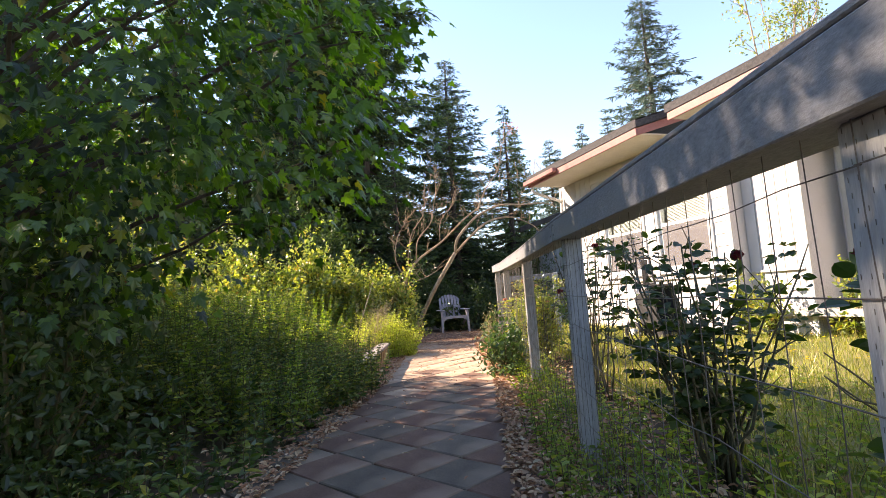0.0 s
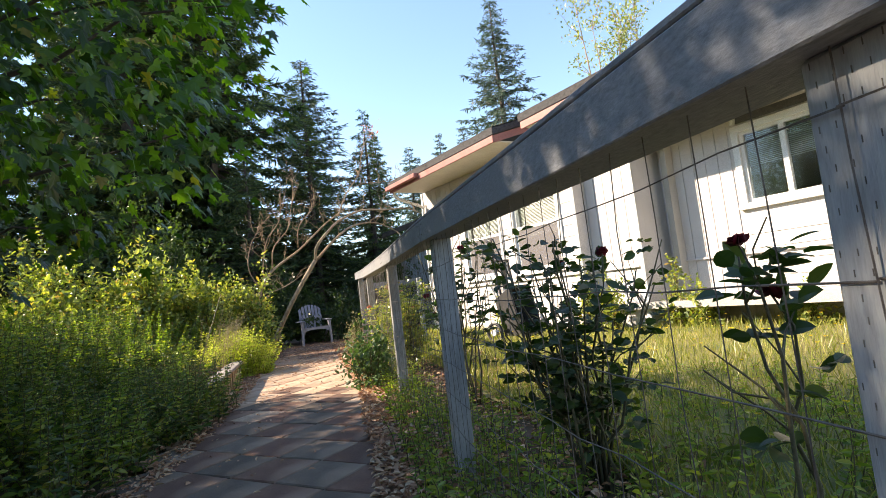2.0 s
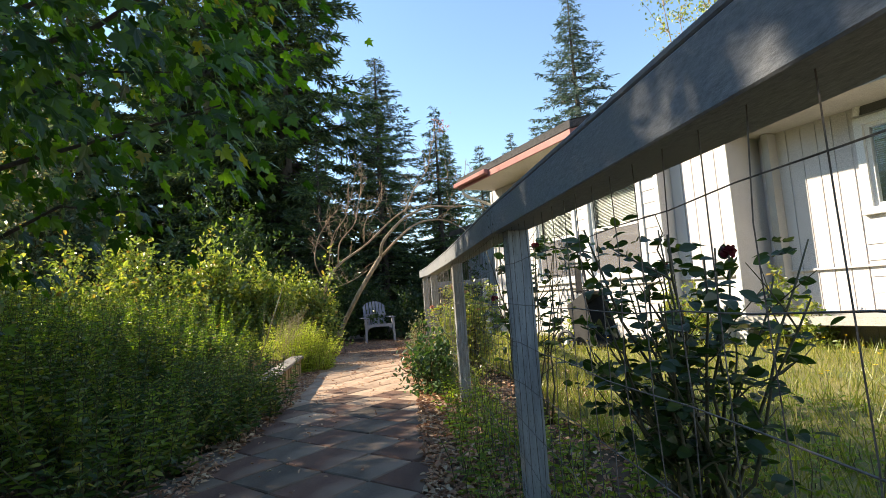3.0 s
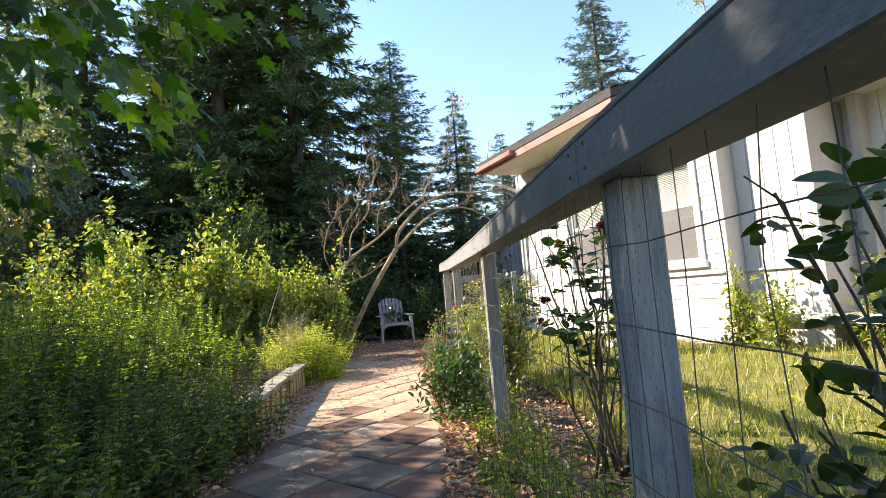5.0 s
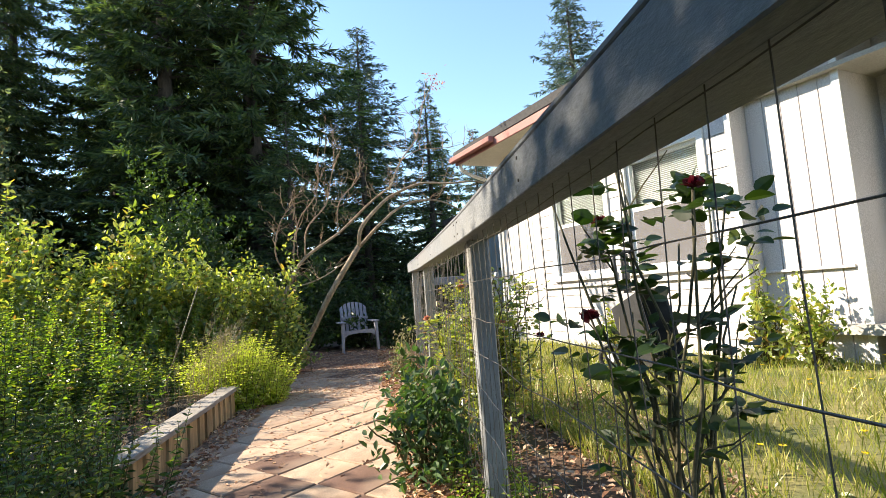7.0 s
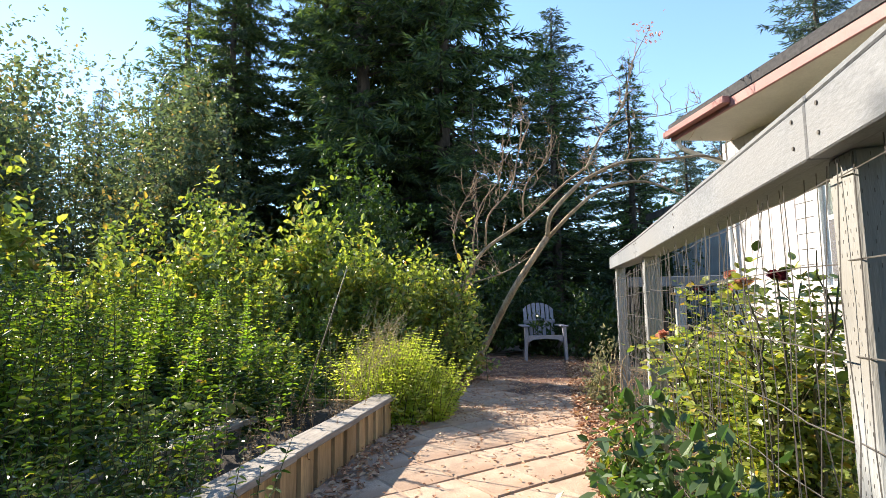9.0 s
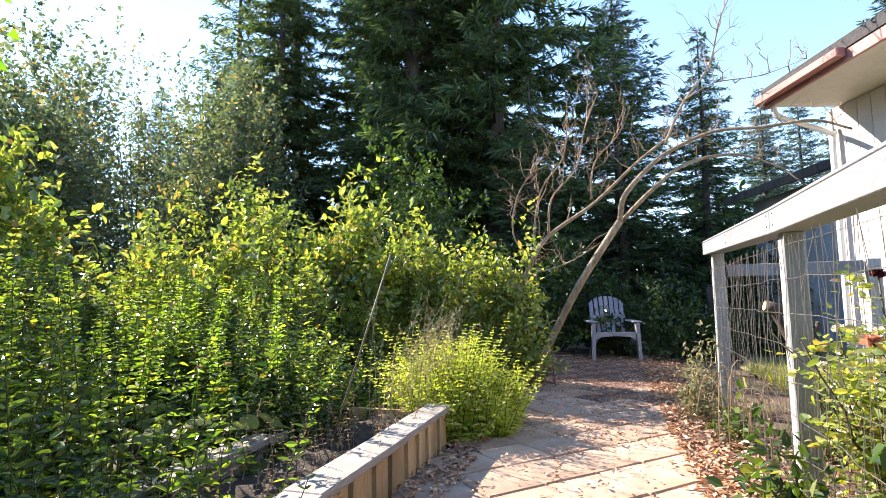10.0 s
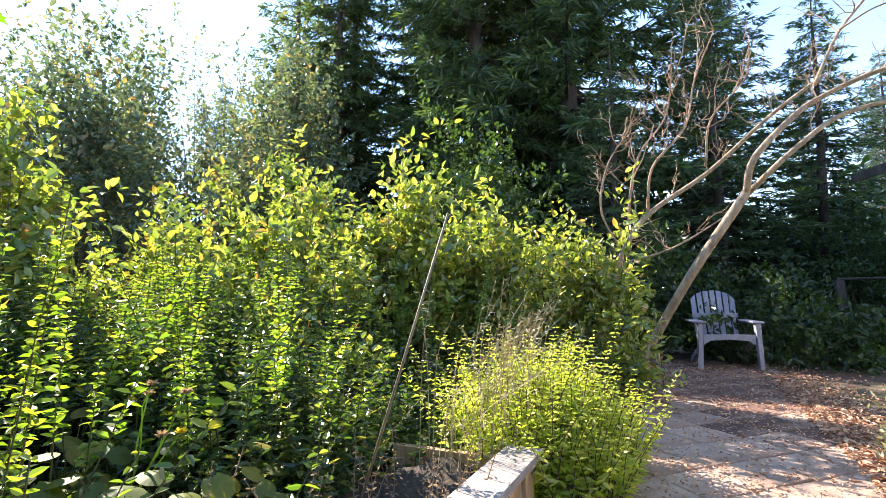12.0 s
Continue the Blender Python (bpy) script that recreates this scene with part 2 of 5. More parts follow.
# ---- mesh building ----
class Build:
    """Collects points and faces, and hands them over as one mesh."""

    def __init__(self):
        self.v, self.f, self.n = [], [], 0

    def add(self, verts, faces):
        verts = np.asarray(verts, float).reshape(-1, 3)
        self.v.append(verts)
        self.f.extend([tuple(i + self.n for i in q) for q in faces])
        self.n += len(verts)
        return self

    def many(self, verts, pattern):
        """verts: (n, k, 3); pattern: faces of one piece of k points."""
        n, k = verts.shape[:2]
        base = self.n + np.arange(n) * k
        for q in pattern:
            self.f.extend(map(tuple, (base[:, None] + np.array(q)[None, :]).tolist()))
        self.v.append(verts.reshape(-1, 3))
        self.n += n * k
        return self

    def box(self, lo, hi, m=None, chamfer=0.0):
        x0, y0, z0 = lo
        x1, y1, z1 = hi
        if chamfer:
            bm = bmesh.new()
            bmesh.ops.create_cube(bm, size=1.0)
            for v in bm.verts:
                v.co = Vector((x0 + (v.co.x + .5) * (x1 - x0), y0 + (v.co.y + .5) * (y1 - y0), z0 + (v.co.z + .5) * (z1 - z0)))
            bmesh.ops.bevel(bm, geom=bm.edges[:], offset=chamfer, segments=1, affect='EDGES')
            bm.verts.index_update()
            pts = np.array([v.co[:] for v in bm.verts])
            fs = [[v.index for v in f.verts] for f in bm.faces]
            bm.free()
        else:
            pts = np.array([(x, y, z) for z in (z0, z1) for y in (y0, y1) for x in (x0, x1)], float)
            fs = [(0, 2, 3, 1), (4, 5, 7, 6), (0, 1, 5, 4), (2, 6, 7, 3), (0, 4, 6, 2), (1, 3, 7, 5)]
        if m is not None:
            pts = np.array([(m @ Vector(p))[:] for p in pts])
        return self.add(pts, fs)

    def tube(self, path, radii, sides=6):
        path = np.asarray(path, float)
        k = len(path)
        radii = np.broadcast_to(np.asarray(radii, float), (k,))
        tan = np.gradient(path, axis=0)
        tan /= np.linalg.norm(tan, axis=1)[:, None] + 1e-9
        ref = np.array((0.31, 0.17, 1.0)) if abs(tan[:, 2]).mean() < 0.8 else np.array((1.0, 0.2, 0.1))
        s = np.cross(tan, ref)
        s /= np.linalg.norm(s, axis=1)[:, None] + 1e-9
        u = np.cross(s, tan)
        a = np.arange(sides) * TAU / sides
        ring = path[:, None, :] + radii[:, None, None] * (np.cos(a)[None, :, None] * s[:, None, :] + np.sin(a)[None, :, None] * u[:, None, :])
        fs = [(i * sides + j, i * sides + (j + 1) % sides, (i + 1) * sides + (j + 1) % sides, (i + 1) * sides + j) for i in range(k - 1) for j in range(sides)]
        fs += [tuple(range(sides))[::-1], tuple((k - 1) * sides + j for j in range(sides))]
        return self.add(ring, fs)

    def mesh(self, name, material, smooth=False):
        me = bpy.data.meshes.new(name)
        me.from_pydata(np.concatenate(self.v).tolist() if self.v else [], [], self.f)
        me.materials.append(M[material])
        if smooth:
            me.shade_smooth()
        me.update()
        return me


def part(name, build, material, parent=None, label="", smooth=False):
    """One mesh object, under a thing or a part."""
    me = build if isinstance(build, bpy.types.Mesh) else build.mesh(name, material, smooth)
    ob = new(name, me)
    ob.parent = parent
    if label:
        ob["label"] = label
    return ob


def stuff(ob):
    ob["kind"] = "stuff"
    return ob


def thing(name, m, label, category, group="", kind=""):
    ob = new(name)
    ob.empty_display_size = 0.1
    ob.matrix_basis = m
    return tagged(ob, label, category, group, kind)


def unit(v):
    return v / (np.linalg.norm(v, axis=-1, keepdims=True) + 1e-9)


LEAF = [(0, 1, 2, 3), (0, 3, 4, 5)]
KITE = [(0, 1, 2), (0, 2, 3)]


def leaves(b, base, way, size, width=0.5, fold=0.15, droop=0.15, flat=0.6):
    """Leaves with a folded midrib at base points, pointing along way; size: length of each."""
    n = len(base)
    way = unit(way)
    up = unit(np.array((0, 0, 1.0)) * flat + rng.normal(0, 0.45, (n, 3)))
    side = unit(np.cross(way, up))
    nor = np.cross(side, way)
    L = np.broadcast_to(np.asarray(size, float), (n,))[:, None]
    W = L * width * 0.5
    tip = base + way * L - nor * L * droop
    a = base + way * L * 0.3 + nor * L * fold * 0.5
    c = base + way * L * 0.68 + nor * L * (fold * 0.4 - droop * 0.4)
    v = np.stack([base, a + side * W * 0.95, c + side * W * 0.8, tip, c - side * W * 0.8, a - side * W * 0.95], axis=1)
    return b.many(v, LEAF)


ROUND = [(0, 1, 6), (0, 10, 1), (1, 2, 7, 6), (2, 1, 10, 11), (2, 3, 8, 7), (3, 2, 11, 12), (3, 4, 9, 8), (4, 3, 12, 13), (4, 5, 9), (5, 4, 13)]


def round_leaves(b, base, way, size, width=0.7):
    """Broad oval leaflets with a folded midrib and a drooping tip."""
    n = len(base)
    way = unit(way)
    up = unit(np.array((0, 0, 0.8)) + rng.normal(0, 0.5, (n, 3)))
    side = unit(np.cross(way, up))
    nor = np.cross(side, way)
    L = np.broadcast_to(np.asarray(size, float), (n,))[:, None]
    bend = rng.uniform(0.02, 0.3, n)[:, None]
    mid = [base + way * L * t - nor * L * bend * t * t for t in (0, 0.1, 0.36, 0.62, 0.85, 1.0)]
    rims = []
    for sgn in (1, -1):
        rims += [mid[k] + sgn * side * L * width * 0.5 * w + nor * L * width * 0.12 * w for k, w in ((1, 0.6), (2, 1.0), (3, 0.88), (4, 0.5))]
    return b.many(np.stack(mid + rims, axis=1), ROUND)


def blades(b, base, way, size, width):
    """Narrow kites: needles, grass."""
    n = len(base)
    way = unit(way)
    side = unit(np.cross(way, rng.normal(0, 1, (n, 3)) + np.array((0, 0, 0.4))))
    L = np.broadcast_to(np.asarray(size, float), (n,))[:, None]
    W = np.broadcast_to(np.asarray(width, float), (n,))[:, None]
    mid = base + way * L * 0.4
    v = np.stack([base, mid + side * W, base + way * L, mid - side * W], axis=1)
    return b.many(v, KITE)


def bent(p0, p1, sag=0.0, wobble=0.0, k=6):
    """A line from p0 to p1, sagging and wobbling."""
    t = np.linspace(0, 1, k)[:, None]
    p = np.asarray(p0, float) * (1 - t) + np.asarray(p1, float) * t
    p[:, 2] -= sag * (4 * t * (1 - t))[:, 0]
    p[1:-1] += rng.normal(0, wobble, (k - 2, 3))
    return p


def smooth_path(points, k=6):
    """A rounder path through guide points (Catmull-Rom)."""
    p = np.asarray(points, float)
    p = np.concatenate([[2 * p[0] - p[1]], p, [2 * p[-1] - p[-2]]])
    out = []
    for i in range(1, len(p) - 2):
        for t in np.arange(k) / k:
            out.append(0.5 * (2 * p[i] + (p[i + 1] - p[i - 1]) * t + (2 * p[i - 1] - 5 * p[i] + 4 * p[i + 1] - p[i + 2]) * t ** 2 + (3 * p[i] - p[i - 1] - 3 * p[i + 1] + p[i + 2]) * t ** 3))
    out.append(p[-2])
    return np.array(out)


# ---- ground, lawn, path ----
def fence_x(y):
    """The path side of the fence line."""
    return 0.801 - 0.0767 * (y - 0.74) - 0.030 * max(0.0, y - 5.55) + 0.018 * max(0.0, y - 7.92)


def path_mid(y):
    return -0.36 - 0.069 * (y - 2.7) - 0.06 * max(0.0, y - 6.0)


def sheet(name, xs, ys, height, material, label, category, rough=0.0):
    gx, gy = np.meshgrid(xs, ys)
    gz = np.array([[height(x, y) for x in xs] for y in ys]) + rng.normal(0, rough, gx.shape)
    v = np.stack([gx, gy, gz], -1).reshape(-1, 3)
    w = len(xs)
    f = [(j * w + i, j * w + i + 1, (j + 1) * w + i + 1, (j + 1) * w + i) for j in range(len(ys) - 1) for i in range(w - 1)]
    ob = part(name, Build().add(v, f), material, None, smooth=True)
    return tagged(ob, label, category, kind="structure")


def ground_z(x, y):
    rise = max(0.0, min(1.0, (-x - 1.9) / 3.0)) * 0.25
    return -0.03 + rise + 0.02 * math.sin(x * 2.1) * math.cos(y * 1.7)


far = [-1500, -400, -120, -60, -35, -22]
xs = far + list(np.arange(-16, 16.1, 0.5)) + [-v for v in far[::-1]]
ys = far + list(np.arange(-16, 30.1, 0.5)) + [36, 50, 90, 160, 500, 2500]
sheet("ground", xs, ys, ground_z, "soil", "brown leafy woodland soil around the garden", "ground")

lawn_x = np.linspace(0, 1, 30)
gb = Build()
rows_y = np.linspace(-6, 16, 60)
vv = np.array([[(fence_x(y) + 0.75 + 0.12 * math.sin(y * 2.3) + s * 10.5, y, 0.012 + 0.012 * math.sin(3 * y + 9 * s)) for s in lawn_x] for y in rows_y])
w = len(lawn_x)
gb.add(vv, [(j * w + i, j * w + i + 1, (j + 1) * w + i + 1, (j + 1) * w + i) for j in range(len(rows_y) - 1) for i in range(w - 1)])
tagged(part("lawn", gb, "lawn", smooth=True), "dry patchy lawn in front of the house", "lawn", kind="structure")

pb = Build()
rows_y = np.linspace(-4, 17, 64)
vv = np.array([[(path_mid(y) + s * (0.80 + 0.05 * math.sin(2.9 * y + s)), y, 0.010 + 0.014 * min(1.0, max(0.0, (y - 4.0) / 2.5))) for s in np.linspace(-1, 1, 9)] for y in rows_y])
pb.add(vv, [(j * 9 + i, j * 9 + i + 1, (j + 1) * 9 + i + 1, (j + 1) * 9 + i) for j in range(len(rows_y) - 1) for i in range(8)])
paving = tagged(part("pavement", pb, "sand", smooth=True), "garden path of grey and red square pavers laid diagonally", "path", kind="structure")


# ---- house ----
HOUSE = pose(1.69, 13.54, 0, 0, 0, -65.05)
house = thing("house", HOUSE, "single-storey white house with dark shingle roof and red fascia", "house")
JOG_A, JOG_B, RIGHT, DEEP = 5.03, 6.03, 14.0, 8.0
SETBACK_A, SETBACK_B = 0.28, 1.0
TOP = 3.47


def wall_with(name, x0, x1, y, openings, thick=0.15):
    """A wall along the house's front: one slab with real openings and their reveals."""
    xs = sorted({x0, x1, *[v for o in openings for v in o[:2]]})
    zs = sorted({0.02, TOP, *[v for o in openings for v in o[2:]]})
    solid = {(i, k): not any(a < (xs[i] + xs[i + 1]) / 2 < c and z0 < (zs[k] + zs[k + 1]) / 2 < z1 for a, c, z0, z1 in openings)
             for i in range(len(xs) - 1) for k in range(len(zs) - 1)}
    w = len(xs)
    back = w * len(zs)
    pts = [(x, yy, z) for yy in (y, y + thick) for z in zs for x in xs]
    faces = []
    for (i, k), filled in solid.items():
        if not filled:
            continue
        p, q, r, t = k * w + i, k * w + i + 1, (k + 1) * w + i + 1, (k + 1) * w + i
        faces += [(p, q, r, t), (p + back, t + back, r + back, q + back)]
        for (di, dk), (m, n) in (((0, -1), (q, p)), ((1, 0), (r, q)), ((0, 1), (t, r)), ((-1, 0), (p, t))):
            if not solid.get((i + di, k + dk), False):
                faces.append((m, n, n + back, m + back))
    return part(name, Build().add(pts, faces), "siding", house)


WINDOWS = [(1.72, 2.92, 1.15, 2.68), (3.39, 4.59, 1.15, 2.68)]
WIDE = (7.37, 8.50, 1.68, 2.72)
wall_with("wall", 0, JOG_A, 0, WINDOWS)
wall_with("wall", JOG_A, JOG_B, SETBACK_A, [])
wall_with("wall", JOG_B, RIGHT, SETBACK_B, [WIDE])
for x, y0, y1 in ((JOG_A - 0.15, 0.151, SETBACK_A + 0.02), (JOG_B - 0.15, SETBACK_A + 0.151, SETBACK_B + 0.02), (0, 0.151, DEEP), (RIGHT - 0.15, SETBACK_B + 0.151, DEEP)):
    part("wall", Build().box((x, y0, 0.02), (x + 0.15, y1, TOP)), "siding", house)
part("wall", Build().box((0.151, DEEP - 0.15, 0.02), (RIGHT - 0.151, DEEP, TOP)), "siding", house)
part("floor_slab", Build().box((0.16, 0.16, 0.3), (RIGHT - 0.16, DEEP - 0.16, 0.4)), "room", house)
part("ceiling_board", Build().box((0.16, 0.16, 2.95), (RIGHT - 0.16, DEEP - 0.16, 3.0)), "room", house)
part("partition", Build().box((6.2, 0.8, 0.41), (6.3, DEEP - 0.2, 2.94)), "room", house)
part("partition", Build().box((0.2, 3.2, 0.41), (RIGHT - 0.2, 3.3, 2.94)), "room", house)
for x0, x1, y in ((0, JOG_A, 0.02), (JOG_A, JOG_B, SETBACK_A + 0.02), (JOG_B, RIGHT, SETBACK_B + 0.02)):
    part("foundation", Build().box((x0 + 0.02, y, -0.2), (x1 - 0.02, y + 0.12, 0.018)), "foundation", house, "grey concrete foundation strip")
part("foundation", Build().box((0.02, 0.141, -0.2), (0.14, DEEP, 0.018)), "foundation", house, "grey concrete foundation strip")

# lapped siding boards, cut at the windows
STEP = 0.2


def lap(x0, x1, y, z):
    b = Build()
    b.add([(x0, y - 0.002, z), (x1, y - 0.002, z), (x1, y - 0.018, z), (x0, y - 0.018, z), (x0, y - 0.002, z + STEP - 0.004), (x1, y - 0.002, z + STEP - 0.004), (x1, y - 0.008, z + STEP - 0.004), (x0, y - 0.008, z + STEP - 0.004)],
          [(0, 1, 2, 3), (4, 7, 6, 5), (3, 2, 6, 7), (0, 3, 7, 4), (1, 5, 6, 2)])
    return part("siding_board", b, "siding", house)


for x0, x1, y, holes in ((1.30, JOG_A, 0, WINDOWS), (JOG_B + 1.2, RIGHT, SETBACK_B, [WIDE])):
    for i in range(18):
        z = -0.17 + i * STEP
        spans, x = [], x0
        for a, c, z0, z1 in holes:
            if z + STEP > z0 - 0.09 and z < z1 + 0.09:
                spans.append((x, a - 0.1))
                x = c + 0.1
        spans.append((x, x1))
        for a, c in spans:
            if c - a > 0.05:
                lap(a, c, y, z)
# upright grooved panels
for x0, x1, y in ((0.0, 1.29, 0.0), (JOG_A + 0.02, JOG_B, SETBACK_A), (JOG_B + 0.02, JOG_B + 1.19, SETBACK_B)):
    n = round((x1 - x0) / 0.2)
    for i in range(n):
        a = x0 + (x1 - x0) * i / n
        part("siding_panel", Build().box((a + 0.006, y - 0.014, -0.15), (a + (x1 - x0) / n - 0.006, y - 0.002, TOP - 0.02)), "siding", house)
for x, y in ((0, 0), (JOG_A, 0), (JOG_B, SETBACK_A)):
    part("corner_trim", Build().box((x - 0.06, y - 0.035, -0.16), (x + 0.012, y - 0.019, TOP - 0.01)), "vinyl", house)


# narrow ledge below the windows
for x0, x1, y in ((1.3, JOG_A - 0.07, 0.0), (JOG_A + 0.02, JOG_B - 0.07, SETBACK_A), (JOG_B + 0.02, RIGHT, SETBACK_B)):
    part("ledge", Build().box((x0, y - 0.055, 0.955), (x1, y - 0.0185, 0.985), chamfer=0.004), "siding", house, "narrow painted ledge across the wall")


def window(x0, x1, z0, z1, y, sliding=False):
    win = part("window", Build().box((x0 - 0.09, y - 0.045, z1), (x1 + 0.09, y - 0.001, z1 + 0.09)), "vinyl", house, "white vinyl window with half-drawn pale blind")
    part("sill", Build().box((x0 - 0.12, y - 0.065, z0 - 0.09), (x1 + 0.12, y - 0.001, z0), chamfer=0.006), "vinyl", win)
    for a, c in ((x0 - 0.09, x0), (x1, x1 + 0.09)):
        part("casing", Build().box((a, y - 0.043, z0), (c, y - 0.002, z1)), "vinyl", win)
    f = Build()
    t = 0.05
    zm, xm = (z0 + z1) / 2 + 0.06, (x0 + x1) / 2
    f.box((x0, y + 0.01, z0), (x0 + t, y + 0.09, z1)).box((x1 - t, y + 0.01, z0), (x1, y + 0.09, z1))
    f.box((x0 + t, y + 0.01, z0), (x1 - t, y + 0.09, z0 + t)).box((x0 + t, y + 0.01, z1 - t), (x1 - t, y + 0.09, z1))
    if sliding:
        f.box((xm - 0.035, y + 0.005, z0 + t), (xm + 0.035, y + 0.08, z1 - t))
        holes = [(x0 + t, xm - 0.035, z0 + t, z1 - t), (xm + 0.035, x1 - t, z0 + t, z1 - t)]
    else:
        f.box((x0 + t, y + 0.005, zm - 0.03), (x1 - t, y + 0.08, zm + 0.03))
        holes = [(x0 + t, x1 - t, zm + 0.03, z1 - t), (x0 + t, x1 - t, z0 + t, zm - 0.03)]
    part("frame", f, "vinyl", win)
    for a, c, d, e in holes:
        pane = part("pane", Build().box((a, y + 0.045, d), (c, y + 0.051, e)), "glass", win)
        pane.visible_shadow = False
    if not sliding:
        a, c, d, e = holes[1]
        part("insect_screen", Build().box((a, y + 0.012, d), (c, y + 0.014, e)), "net", win, "grey insect screen over the lower sash")
    s = Build()
    low = z0 + (z1 - z0) * (0.42 if not sliding else 0.5)
    z = z1 - t - 0.02
    while z > low:
        s.box((x0 + t, y + 0.10, z), (x1 - t, y + 0.125, z + 0.004), Matrix.Translation((0, y + 0.11, z)) @ pose(0, 0, 0, 28) @ Matrix.Translation((0, -y - 0.11, -z)))
        z -= 0.026
    stuff(part("blind", s, "blind", win, "pale slatted blind pulled part way down"))
    return win


for o in WINDOWS:
    window(*o, 0)
window(*WIDE, SETBACK_B, True)
# arched light over the wide window
ab = Build()
cx, rad = (WIDE[0] + WIDE[1]) / 2, (WIDE[1] - WIDE[0]) / 2 + 0.05
arc = [(cx + rad * math.cos(a), SETBACK_B - 0.03, WIDE[3] + 0.12 + 0.72 * rad * math.sin(a)) for a in np.linspace(0, math.pi, 15)]
ab.tube(arc, 0.04, 6)
arch = part("arched_trim", ab, "vinyl", house, "white arched trim above the wide window")
pb2 = Build()
fan = [(cx, SETBACK_B - 0.024, WIDE[3] + 0.12)] + [(x, SETBACK_B - 0.024, z) for x, _, z in arc]
pb2.add(fan + [(x, y + 0.02, z) for x, y, z in fan], [(0, i, i + 1) for i in range(1, 15)] + [(i, i + 16, i + 17, i + 1) for i in range(1, 15)])
part("arched_pane", pb2, "screen", arch, "dark glazed half-round light")


# roofs: slab with soffit, fascia, gutter and shingle courses
def roof(x0, x1, eave_y, z, back):
    rise = math.tan(radians(17))
    depth = back - eave_y
    r = Build()
    for dz0, dz1, push in ((0.135, 0.25, 0.035),):
        r.add([(x0 - 0.03, eave_y - push, z + dz0), (x1 + 0.03, eave_y - push, z + dz0), (x1 + 0.03, back, z + dz0 + depth * rise), (x0 - 0.03, back, z + dz0 + depth * rise),
               (x0 - 0.03, eave_y - push, z + dz1), (x1 + 0.03, eave_y - push, z + dz1), (x1 + 0.03, back, z + dz1 + depth * rise), (x0 - 0.03, back, z + dz1 + depth * rise)],
              [(0, 3, 2, 1), (4, 5, 6, 7), (0, 1, 5, 4), (1, 2, 6, 5), (2, 3, 7, 6), (3, 0, 4, 7)])
    top = part("roof", r, "shingle", house, "dark asphalt shingle roof")
    courses = Build()
    for i in range(int(depth / 0.28)):
        y = eave_y + i * 0.28
        zz = z + 0.25 + (y - eave_y) * rise
        courses.add([(x0 - 0.03, y - 0.03, zz + 0.004), (x1 + 0.03, y - 0.03, zz + 0.004), (x1 + 0.03, y - 0.03, zz + 0.022), (x0 - 0.03, y - 0.03, zz + 0.022), (x1 + 0.03, y + 0.25, zz + 0.098), (x0 - 0.03, y + 0.25, zz + 0.098)],
                    [(0, 1, 2, 3), (3, 2, 4, 5)])
    stuff(part("shingle_coursing", courses, "shingle", top))
    part("fascia", Build().box((x0, eave_y - 0.02, z), (x1, eave_y + 0.02, z + 0.132), chamfer=0.004), "fascia", house, "faded red fascia board")
    part("soffit", Build().box((x0 + 0.02, eave_y + 0.021, z + 0.02), (x1 - 0.02, back if back < 1 else 1.3, z + 0.045)), "soffit", house)
    for x, flip in ((x0, 1), (x1, -1)):
        g = Build()
        t0, t1 = sorted((x, x + 0.035 * flip))
        g.add([(t0, eave_y + 0.021, z), (t1, eave_y + 0.021, z), (t1, back, z + depth * rise), (t0, back, z + depth * rise),
               (t0, eave_y + 0.021, z + 0.132), (t1, eave_y + 0.021, z + 0.132), (t1, back, z + 0.132 + depth * rise), (t0, back, z + 0.132 + depth * rise)],
              [(0, 3, 2, 1), (4, 5, 6, 7), (0, 1, 5, 4), (1, 2, 6, 5), (2, 3, 7, 6), (3, 0, 4, 7)])
        part("rake_board", g, "fascia", house)
    return top


roof(0.1, 4.24, -0.96, 3.44, 5.5)
roof(4.6, 14.4, -0.6, 3.58, 5.5)
# stepped gutter end and downpipe on the left eave
part("gutter", Build().box((0.06, -1.09, 3.49), (1.54, -0.982, 3.59), chamfer=0.012), "fascia", house, "red eave gutter with dark lip")
dp = Build()
dp.tube(smooth_path([(0.18, -0.92, 3.46), (0.18, -0.82, 3.30), (0.10, -0.12, 3.10), (0.08, -0.09, 2.9), (0.08, -0.09, 0.2)], 4), 0.035, 8)
part("downpipe", dp, "vinyl", house, "white downpipe on the house corner", smooth=True)

# ---- fence ----
fence = thing("fence", pose(0, 0, 0), "weathered grey wooden fence with top rail and wire mesh", "fence")
POSTS = [-1.5, 0.905, 3.08, 5.54, 7.94, 10.15]
SLANT = -math.degrees(math.atan(0.08))
RAIL_H = 0.122


def rail_z(y):
    """Height of the rail's underside, which follows the rising ground line."""
    return float(np.interp(y, (-1.8, 0.9, 3.17, 5.56, 7.91, 10.3), (1.00, 1.098, 1.18, 1.226, 1.25, 1.335)))


